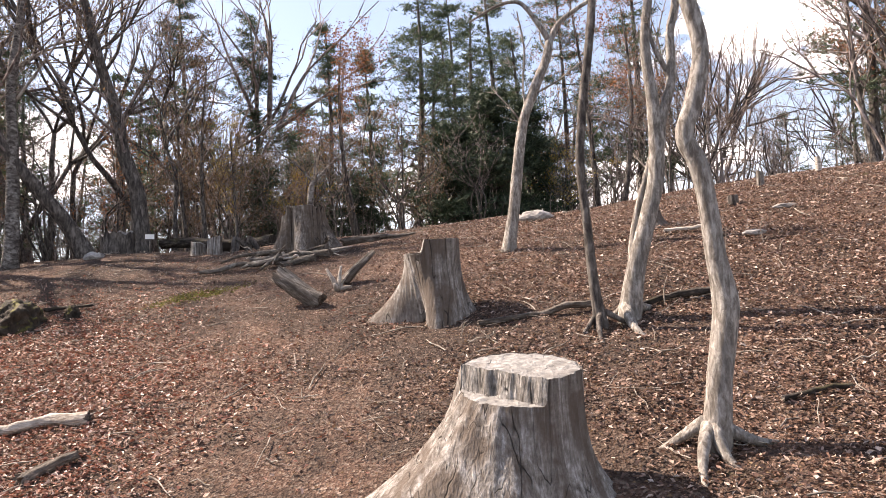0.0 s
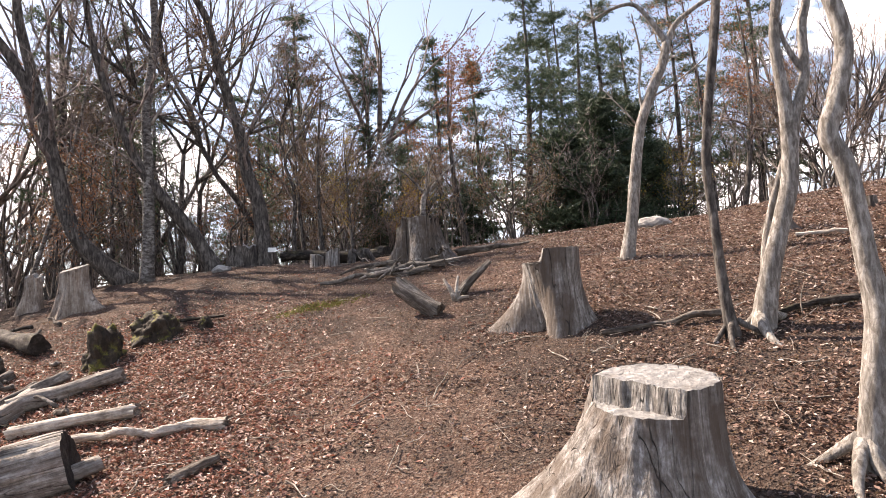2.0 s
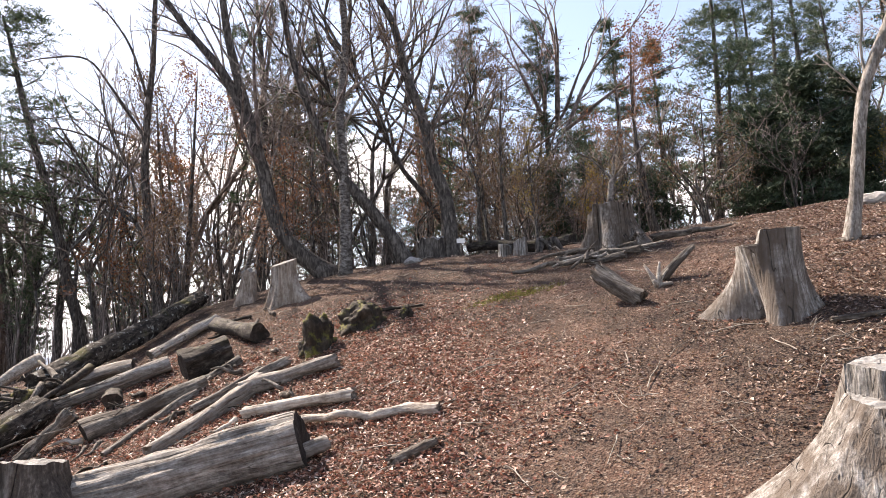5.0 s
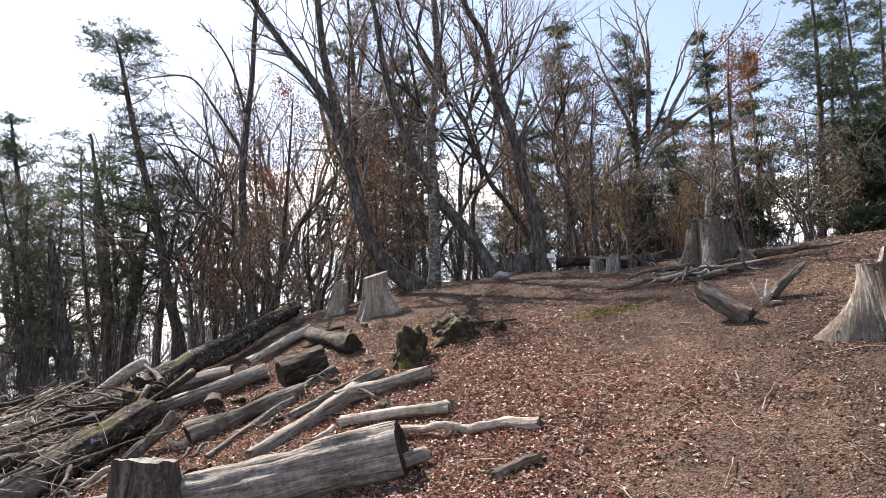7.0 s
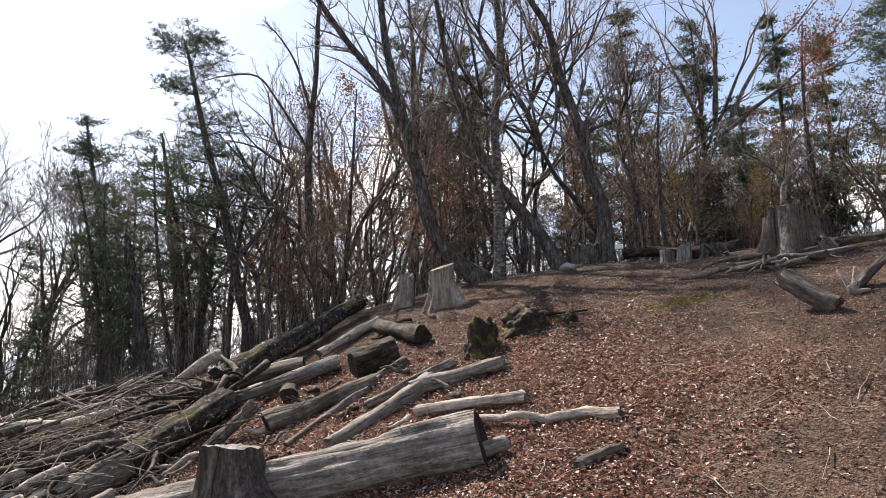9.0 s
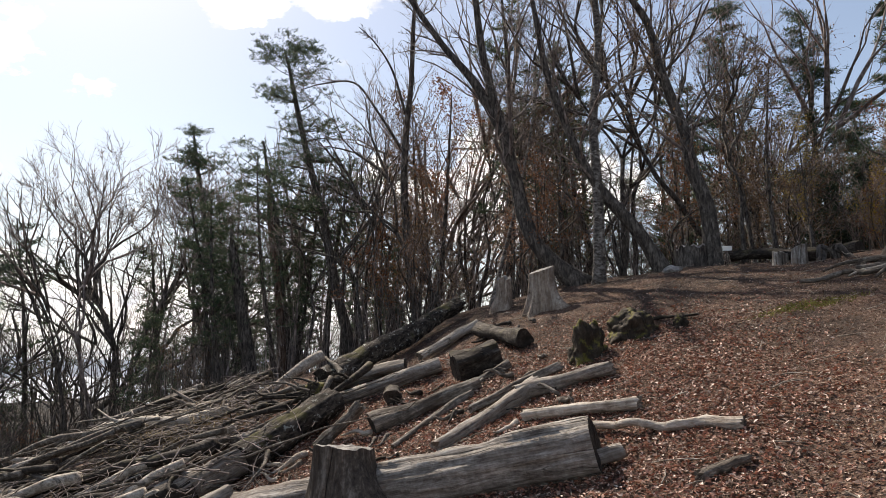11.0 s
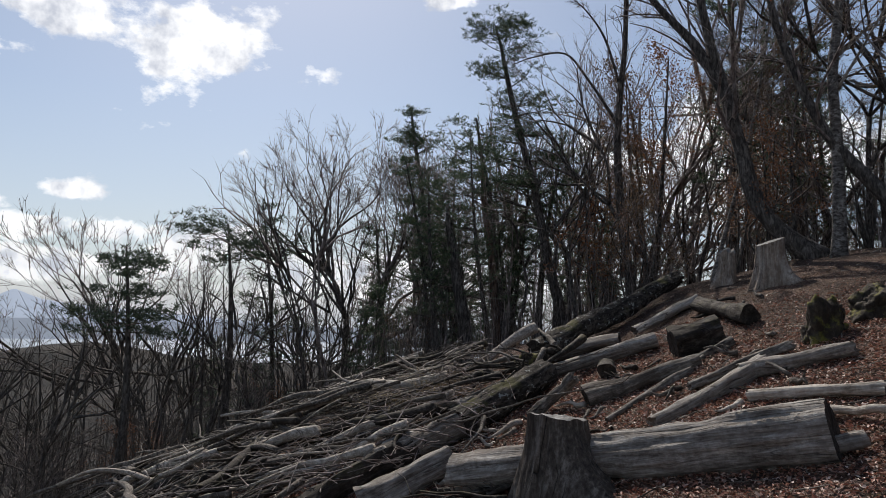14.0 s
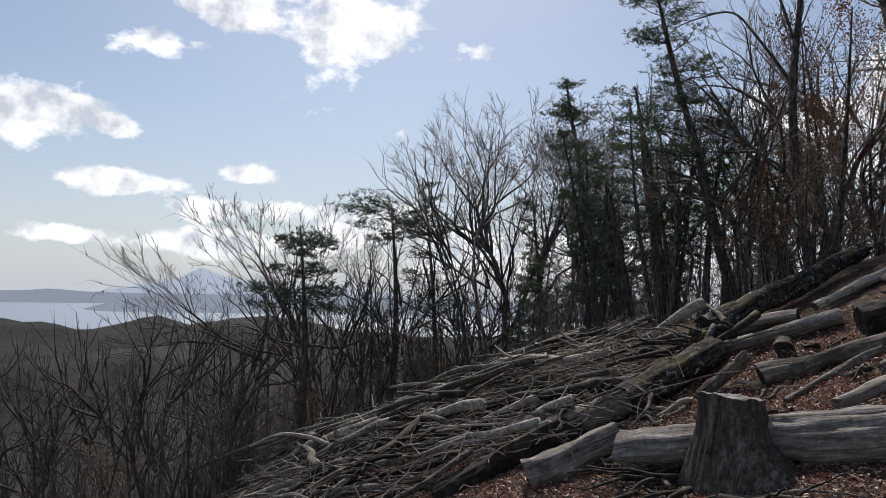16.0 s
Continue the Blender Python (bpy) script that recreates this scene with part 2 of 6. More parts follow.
BRANCH = wood("dead grey branch", (0.035, 0.028, 0.023), (0.125, 0.107, 0.09), (0.31, 0.278, 0.245), (5, 44, 44), 0.5)
BARK_PALE = bark("pale grey bark", (0.13, 0.112, 0.094), (0.25, 0.226, 0.20), (0.41, 0.385, 0.35), 22.0, 0.3, 0.5)
BARK_DARK = bark("dark brown bark", (0.034, 0.029, 0.026), (0.093, 0.081, 0.072), (0.185, 0.166, 0.148), 13.0, 0.3, 0.5)
BARK_GREY = bark("grey birch bark", (0.05, 0.042, 0.036), (0.16, 0.14, 0.125), (0.32, 0.30, 0.275), 8.0, 1.6, 0.5)
BARK_RED = bark("debarked reddish trunk", (0.05, 0.032, 0.024), (0.12, 0.08, 0.06), (0.20, 0.145, 0.115), 8.0, 0.2, 0.3)
TWIG = bark("twig bark", (0.09, 0.073, 0.066), (0.21, 0.174, 0.16), (0.34, 0.29, 0.275), 6.0, 0.5, 0.3)
TWIG_PALE = bark("pale twig bark", (0.12, 0.10, 0.085), (0.26, 0.225, 0.19), (0.42, 0.38, 0.33), 6.0, 0.5, 0.3)
NEEDLE = leafy("pine needles", [(0.0, (0.03, 0.052, 0.028)), (0.5, (0.06, 0.094, 0.048)), (0.85, (0.105, 0.14, 0.072)), (1.0, (0.16, 0.165, 0.085))], 0.2, 0.6)
DARK_NEEDLE = leafy("dark conifer needles", [(0.0, (0.02, 0.036, 0.02)), (0.6, (0.042, 0.07, 0.036)), (1.0, (0.085, 0.115, 0.058))], 0.1, 0.6)
ORANGE = leafy("orange autumn leaves", [(0.0, (0.12, 0.045, 0.022)), (0.5, (0.23, 0.095, 0.042)), (1.0, (0.34, 0.17, 0.075))], 0.3)
BROWN_LEAF = leafy("brown dry leaves", [(0.0, (0.08, 0.045, 0.024)), (0.5, (0.155, 0.095, 0.052)), (1.0, (0.26, 0.175, 0.095))], 0.28)
YELLOW = leafy("yellow autumn leaves", [(0.0, (0.22, 0.14, 0.02)), (0.5, (0.36, 0.25, 0.03)), (1.0, (0.46, 0.36, 0.06))], 0.4)
LITTER = leafy("fallen leaves", [(0.0, (0.04, 0.022, 0.017)), (0.25, (0.12, 0.064, 0.045)), (0.48, (0.22, 0.125, 0.09)), (0.70, (0.31, 0.195, 0.145)), (0.90, (0.44, 0.32, 0.255)), (1.0, (0.66, 0.56, 0.49))], 0.15, 0.5)
RED_LITTER = leafy("red brown fallen leaves", [(0.0, (0.06, 0.022, 0.016)), (0.26, (0.21, 0.075, 0.047)), (0.52, (0.37, 0.155, 0.10)), (0.78, (0.49, 0.29, 0.215)), (1.0, (0.73, 0.60, 0.52))], 0.15, 0.5)
GRASS = leafy("dry grass", [(0.0, (0.14, 0.10, 0.05)), (1.0, (0.34, 0.26, 0.15))], 0.3)
MOSS = leafy("green moss", [(0.0, (0.07, 0.068, 0.014)), (0.5, (0.16, 0.15, 0.03)), (1.0, (0.27, 0.25, 0.07))], 0.2)
STONE = wood("grey stone", (0.16, 0.15, 0.14), (0.30, 0.28, 0.26), (0.45, 0.43, 0.40), (9, 9, 9), 0.3)

# ---- ground ----
SLOPE = (-0.43, 0.09, 0.375)          # height at the origin, rise along x and along y
AZ = [-180, -100, -87, -75, -66, -52, -45, -35, -27, -18.6, -6, 9, 23, 29, 60, 100, 180]
BROW = [8, 8.4, 8.2, 8.9, 8.7, 8.9, 9.8, 9.2, 8, 6.3, 5.6, 5.4, 6.6, 7.1, 9, 9, 8]      # where the slope begins to round off
FALL = [-.5, -.55, -.55, -.55, -.5, -.45, -.3, -.2, -.16, -.14, -.12, -.12, -.1, -.1, -.2, -.4, -.5]  # the fall beyond the brow


def ground(x, y, rough=True):
    r = math.hypot(x, y)
    az = math.degrees(math.atan2(x, y))
    r1, sm = float(np.interp(az, AZ, BROW)), float(np.interp(az, AZ, FALL))
    m = (SLOPE[1] * x + SLOPE[2] * y) / max(r, 1e-6)
    q, ql = max(0.0, r - r1), max(0.0, (m - sm) / 0.05)
    z = SLOPE[0] + m * r - (0.025 * q * q if q < ql else 0.025 * ql * ql + (m - sm) * (q - ql))
    z = max(z, -46.0) + 0.35 * math.exp(-(r / 1.9) ** 2)
    if r > 60:
        top = float(np.interp(az, [-150, -120, -100, -95, -92.5, -90.5, -88, -84, -76, -60, -40], [-46, -26, -18, -20, -18, -14, -19, -20, -22, -28, -46]))
        k = min(1.0, (r - 60) / 120)
        z = max(z, -46 + (top + 46) * math.exp(-((r - 430) / 170) ** 2) + 9.0 * k * noise.fractal((x * 0.009, y * 0.009, 2.0), 0.8, 2.1, 6) * (1.0 if r < 430 else max(0.0, 1 - (r - 430) / 200)))
    if rough and r < 400:
        z += 0.035 * noise.noise((x * 1.1, y * 1.1, 3.0)) + 0.014 * noise.noise((x * 4.0, y * 4.0, 8.0)) + (0.8 * noise.noise((x * 0.06, y * 0.06, 1.0)) * min(1, max(0, r - 16) / 20))
    return z


class Mesh:
    """Collects vertices and faces of one mesh."""

    def __init__(self):
        self.v, self.f = [], []

    def add(self, verts, faces):
        o = len(self.v)
        self.v.extend(verts)
        self.f.extend([tuple(i + o for i in f) for f in faces])

    def tube(self, pts, radii, sides=6, cap=True, lump=0.0, seed=0.0, flat=1.0):
        pts = [Vector(p) for p in pts]
        o, n = len(self.v), len(pts)
        side = None
        for i, p in enumerate(pts):
            d = (pts[min(i + 1, n - 1)] - pts[max(i - 1, 0)]).normalized()
            if side is None:
                side = d.cross((0.3, 0.2, 1.0) if abs(d.z) < 0.9 else (1, 0.1, 0)).normalized()
            side = (side - d * side.dot(d)).normalized()
            up = d.cross(side)
            for k in range(sides):
                a = 2 * math.pi * k / sides
                w = side * math.cos(a) + up * math.sin(a) * flat
                r = radii[i]
                if lump:
                    r *= 1 + 0.35 * lump * noise.noise((math.cos(a) * 9 + seed, math.sin(a) * 9, i * 0.1))
                    r *= 1 + lump * noise.noise((p.x * 3 + math.cos(a) * 0.8 + seed, p.y * 3 + math.sin(a) * 0.8, p.z * 3 + seed)) + 0.45 * lump * noise.noise((math.cos(a) * 4 + seed, math.sin(a) * 4, i * 0.35))
                self.v.append(p + w * r)
        for i in range(n - 1):
            for k in range(sides):
                k2 = (k + 1) % sides
                self.f.append((o + i * sides + k, o + i * sides + k2, o + (i + 1) * sides + k2, o + (i + 1) * sides + k))
        if cap:
            self.f.append(tuple(o + k for k in reversed(range(sides))))
            self.f.append(tuple(o + (n - 1) * sides + k for k in range(sides)))

    def data(self, name, mat, smooth=True):
        me = bpy.data.meshes.new(name)
        me.from_pydata([tuple(v) for v in self.v], [], self.f)
        if smooth:
            me.polygons.foreach_set("use_smooth", [True] * len(me.polygons))
        me.materials.append(mat)
        me.update()
        return me


def part(name, mesh, mat, parent=None, label="", smooth=True):
    """One mesh object, under a thing if there is one."""
    ob = new(name, mesh if isinstance(mesh, bpy.types.Mesh) else mesh.data(name, mat, smooth))
    if parent is not None:
        ob.parent = parent
    return tagged(ob, label=label)


def thing(name, m, label, category, group=""):
    ob = new(name)
    ob.empty_display_size = 0.1
    ob.matrix_world = m
    return tagged(ob, label, category, group)


def smooth_path(ctrl, per=6):
    """Catmull-Rom through the control rows (any width)."""
    c = [np.array(p, float) for p in ctrl]
    c = [2 * c[0] - c[1], *c, 2 * c[-1] - c[-2]]
    out = []
    for i in range(1, len(c) - 2):
        for k in range(per):
            t = k / per
            out.append(0.5 * (2 * c[i] + (c[i + 1] - c[i - 1]) * t + (2 * c[i - 1] - 5 * c[i] + 4 * c[i + 1] - c[i + 2]) * t * t + (3 * c[i] - c[i - 1] - 3 * c[i + 1] + c[i + 2]) * t ** 3))
    out.append(c[-2])
    return out


def build_ground():
    radii = [0.0] + [0.13 * k for k in range(1, 130)]
    while radii[-1] < 4700:
        radii.append(radii[-1] * (1.033 if radii[-1] < 650 else 1.1))
    n, mesh = 340, Mesh()
    v = [(0, 0, ground(0, 0))]
    for r in radii[1:]:
        for k in range(n):
            a = 2 * math.pi * k / n
            x, y = r * math.sin(a), r * math.cos(a)
            v.append((x, y, ground(x, y)))
    f = [(0, 1 + (k + 1) % n, 1 + k) for k in range(n)]
    for i in range(len(radii) - 2):
        o = 1 + i * n
        f += [(o + k, o + (k + 1) % n, o + n + (k + 1) % n, o + n + k) for k in range(n)]
    mesh.v, mesh.f = v, f
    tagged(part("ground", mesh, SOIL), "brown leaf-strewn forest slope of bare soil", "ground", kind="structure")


build_ground()


def leaf_sheet(name, mat, label, places, size, seed):
    """Many curled leaves in one mesh: places are rows of x, y."""
    rg = np.random.default_rng(seed)
    n = len(places)
    s = rg.uniform(size[0], size[1], n)
    yaw, tip, roll, curl = rg.uniform(0, 6.283, n), rg.normal(0, 0.36, n), rg.normal(0, 0.5, n), rg.uniform(0.1, 0.6, n)
    wide = rg.uniform(0.10, 0.34, n)
    loc = np.stack([np.stack([0 * s, -0.5 * s, 0.25 * curl * s], 1), np.stack([-wide * s, 0.12 * s, curl * s * 0.7], 1), np.stack([wide * s, -0.08 * s, curl * s * 0.7], 1), np.stack([0 * s, 0.5 * s, 0.1 * s], 1)], 1)
    cy, sy_, ct, st, cr, sr = np.cos(yaw), np.sin(yaw), np.cos(tip), np.sin(tip), np.cos(roll), np.sin(roll)
    x, y, z = loc[:, :, 0], loc[:, :, 1], loc[:, :, 2]
    x, z = x * cr[:, None] + z * sr[:, None], -x * sr[:, None] + z * cr[:, None]
    y, z = y * ct[:, None] - z * st[:, None], y * st[:, None] + z * ct[:, None]
    x, y = x * cy[:, None] - y * sy_[:, None], x * sy_[:, None] + y * cy[:, None]
    base = np.array([(px, py, ground(px, py) + 0.004) for px, py in places])
    lift = np.maximum(0, -z.min(1)) * 0.5 + rg.uniform(0, 0.01, n)
    v = np.stack([x + base[:, :1], y + base[:, 1:2], z + base[:, 2:] + lift[:, None]], 2).reshape(-1, 3)
    tri = np.array([(0, 3, 1), (0, 2, 3)])
    f = (tri[None] + 4 * np.arange(n)[:, None, None]).reshape(-1, 3)
    me = bpy.data.meshes.new(name)
    me.from_pydata(v.tolist(), [], f.tolist())
    me.materials.append(mat)
    me.update()
    return tagged(new(name, me), label, "leaves", kind="stuff")


def scatter(count, az, r, keep, seed):
    rg = random.Random(seed)
    out = []
    while len(out) < count:
        a = radians(rg.uniform(*az))
        d = rg.uniform(r[0] ** 1.2, r[1] ** 1.2) ** (1 / 1.2)
        x, y = d * math.sin(a), d * math.cos(a)
        if rg.random() < keep(x, y):
            out.append((x, y))
    return out


BARE = ((-1.15, 4.1, 0.5, 0.4), (-0.75, 4.75, 0.55, 0.35), (-0.3, 4.95, 0.6, 0.25), (-1.7, 7.4, 1.2, 0.8), (-3.6, 7.9, 1.3, 0.8), (0.45, 3.3, 0.5, 0.45))      # worn patches: x, y, half widths


def bare(x, y):
    """How bare the soil is: a trodden strip runs up the middle of the slope."""
    d = abs((x + 0.9) + 0.35 * (y - 4.0)) / (0.75 + 0.13 * y)
    v = 1.0 - min(1.0, d) ** 2
    for px, py, w, h in BARE:
        v = max(v, 1.25 * math.exp(-((x - px) / w) ** 2 - ((y - py) / h) ** 2))
    v = 0.95 * v + 0.8 * noise.noise((x * 0.55, y * 0.55, 5.0)) + 0.5 * noise.noise((x * 1.9, y * 1.9, 2.0))
    return min(1.0, max(0.0, v))


def thin(x, y):
    """The brow carries little leaf: worn soil and needles."""
    return 1.0 - 0.8 * min(1.0, max(0.0, (y - 5.9) / 1.6)) * min(1.0, max(0.0, (0.6 - x) / 1.5))


def red(x, y):
    return min(1.0, max(0.0, 0.61 - 0.44 * (x + 1.5) + 0.5 * noise.noise((x * 0.7, y * 0.7, 9.0)) - 0.22 * max(0, y - 5.5)))


leaf_sheet("leaf_litter", RED_LITTER, "red-brown curled beech leaves covering the slope", scatter(88000, (-80, 35), (2.2, 9.0), lambda x, y: (1 - 0.96 * bare(x, y)) * red(x, y) * thin(x, y), 11), (0.017, 0.042), 1)
leaf_sheet("leaf_litter", LITTER, "tan and pale dry leaves covering the slope", scatter(130000, (-75, 40), (2.2, 12.0), lambda x, y: (1 - 0.96 * bare(x, y)) * (1 - 0.75 * red(x, y)) * thin(x, y), 12), (0.014, 0.040), 2)
leaf_sheet("leaf_litter", BROWN_LEAF, "brown crumbled leaf fragments on bare soil", scatter(50000, (-75, 38), (2.2, 10.0), lambda x, y: 0.8 - 0.45 * bare(x, y), 13), (0.008, 0.026), 3)

leaf_sheet("leaf_litter", LITTER, "pale crumbs of leaf on the worn soil of the brow", scatter(44000, (-62, 14), (4.6, 9.8), lambda x, y: 0.3 + 0.6 * bare(x, y), 16), (0.007, 0.020), 4)
leaf_sheet("leaf_litter", RED_LITTER, "red-brown leaves on the slope round the viewer", scatter(12000, (38, 282), (0.5, 9.0), lambda x, y: 0.8, 17), (0.025, 0.05), 5)
leaf_sheet("leaf_litter", RED_LITTER, "red-brown leaves at the foot of the slope", scatter(4500, (-80, 40), (0.3, 2.3), lambda x, y: 0.8, 18), (0.02, 0.046), 6)


def litter_twigs():
    rg, mesh = random.Random(5), Mesh()
    for x, y in scatter(900, (-85, 40), (2.0, 11.0), lambda x, y: 0.7, 14):
        a, L = rg.uniform(0, 6.28), rg.uniform(0.05, 0.32)
        pts = []
        for k in range(4):
            t = (k / 3 - 0.5) * L
            px, py = x + t * math.cos(a) + rg.gauss(0, 0.008), y + t * math.sin(a) + rg.gauss(0, 0.008)
            pts.append((px, py, ground(px, py) + rg.uniform(0.008, 0.03)))
        r = rg.uniform(0.0018, 0.005)
        mesh.tube(pts, [r, r, r * 0.8, r * 0.5], 4, False)
    tagged(part("fallen_twigs", mesh, TWIG_PALE), "thin dry twigs strewn over the leaf litter", "twigs", kind="stuff")


litter_twigs()

# ---- distance: hills, sea, island ----


def far_ridge(name, az, dist, tops, depth, mat, label, seed, rough=0.16):
    """A hill range: a rounded ridge with spurs over a span of azimuths; tops are (azimuth, height) rows."""
    mesh, n, rows = Mesh(), 160, 22
    v = []
    for j in range(rows):
        t = j / (rows - 1)
        for i in range(n):
            a = az[0] + (az[1] - az[0]) * i / (n - 1)
            top = float(np.interp(a, [p[0] for p in tops], [p[1] for p in tops]))
            u = 1 - abs(2 * t - 1) ** 1.5
            rr = dist + depth * (t - 0.5) * 2
            x, y = rr * math.sin(radians(a)), rr * math.cos(radians(a))
            k = 6.0 / dist
            bump = noise.fractal((x * k * 1.2, y * k * 1.2, seed), 1.0, 2.0, 5)
            v.append((x, y, -46 + (top + 46) * u + (top + 46) * rough * bump * u))
    mesh.v = v
    mesh.f = [(j * n + i, j * n + i + 1, (j + 1) * n + i + 1, (j + 1) * n + i) for j in range(rows - 1) for i in range(n - 1)]
    tagged(part(name, mesh, mat), label, "hills", kind="structure")


# last value: share of painted haze glow over the hill's own colour
HILL_MID = backdrop_mat("mid hills with painted haze", (0.06, 0.065, 0.07), (0.36, 0.41, 0.50), 0.75)
HILL_FAR = backdrop_mat("far hills with painted haze", (0.06, 0.07, 0.09), (0.50, 0.57, 0.70), 0.9)
far_ridge("backdrop_headland", (-125, -50), 2150, [(-125, -20), (-103, -14), (-100, -11), (-97, -3), (-95, -8), (-92, -10), (-88, -12), (-84, -8), (-70, -14), (-50, -20)], 230, HILL_MID, "low headland across the bay, haze glow painted on", 4.0)
far_ridge("backdrop_promontory", (-96, -58), 1450, [(-96, -46), (-95, -36), (-93.5, -24), (-91.5, -15), (-89.8, -6), (-88, -11), (-84, -8), (-72, -12), (-58, -30)], 230, HILL_MID, "wooded promontory in the bay, haze glow painted on", 9.0)
far_ridge("backdrop_island", (-98, -64), 3600, [(-98, -46), (-94, -14), (-91, 22), (-88.8, 52), (-87.2, 104), (-85.6, 66), (-82, 34), (-74, 0), (-64, -46)], 300, HILL_FAR, "island with a low peak, pale blue haze glow painted on", 7.0, 0.04)


def sea():
    m, g = material("sea water")
    co = g.n("TexCoord").outputs["Object"]
    finish(g, (0.16, 0.21, 0.28, 1), 0.35, g.noise(co, 0.15, 4.0), 0.3, 0.5, 0.5)
    mesh = Mesh()
    n = 40
    ring = [(560 * math.sin(radians(a)), 560 * math.cos(radians(a)), -36.0) for a in np.linspace(-140, -40, n)]
    outer = [(4800 * math.sin(radians(a)), 4800 * math.cos(radians(a)), -36.0) for a in np.linspace(-140, -40, n)]
    mesh.v = ring + outer
    mesh.f = [(i, n + i, n + i + 1, i + 1) for i in range(n - 1)]
    tagged(part("water", mesh, m), "calm grey-blue sea under haze", "sea", kind="structure")


sea()


def far_woods():
    """Bare crowns of the woods down the valley: upright ragged tufts on slope and hill."""
    rg, mesh = random.Random(21), Mesh()
    v, f = mesh.v, mesh.f
    for k in range(1800):
        a = radians(rg.uniform(-108, -62))
        d = 42 + 36 * rg.random()
        x, y = d * math.sin(a), d * math.cos(a)
        z = ground(x, y)
        h = rg.uniform(2.0, 4.5)
        for _ in range(5):
            b = rg.uniform(0, 3.14)
            w = rg.uniform(0.25, 0.9)
            ox, oy = rg.gauss(0, 1.0), rg.gauss(0, 1.0)
            dx, dy = math.cos(b) * w, math.sin(b) * w
            o = len(v)
            v += [(x + ox * 0.5, y + oy * 0.5, z - 0.5), (x + ox - dx, y + oy - dy, z + h * rg.uniform(0.5, 0.8)), (x + ox * 1.2, y + oy * 1.2, z + h * rg.uniform(0.85, 1.1)), (x + ox + dx, y + oy + dy, z + h * rg.uniform(0.5, 0.8))]
            f.append((o, o + 1, o + 2, o + 3))
    m = leafy("far winter woods", [(0.0, (0.016, 0.016, 0.014)), (0.55, (0.034, 0.029, 0.025)), (0.88, (0.06, 0.042, 0.03)), (1.0, (0.07, 0.068, 0.035))], 0.15)
    tagged(part("far_woods", mesh, m, smooth=False), "brown winter woods covering the valley and hills", "woods", kind="stuff")


far_woods()

# ---- stumps ----
SPLIT = wood("splintered break", (0.04, 0.034, 0.029), (0.165, 0.152, 0.138), (0.40, 0.38, 0.355), (80, 80, 5), 0.9, blot=0.3)
STUMP_DARK = wood("dark stump wood", (0.022, 0.017, 0.013), (0.075, 0.06, 0.048), (0.20, 0.175, 0.15), (24, 24, 2.5), 0.7)
STUMP_OLD = wood("old brown stump wood", (0.05, 0.04, 0.032), (0.16, 0.135, 0.113), (0.36, 0.33, 0.295), (36, 36, 3.4), 0.8, stain=0.9, wetness=0.47)


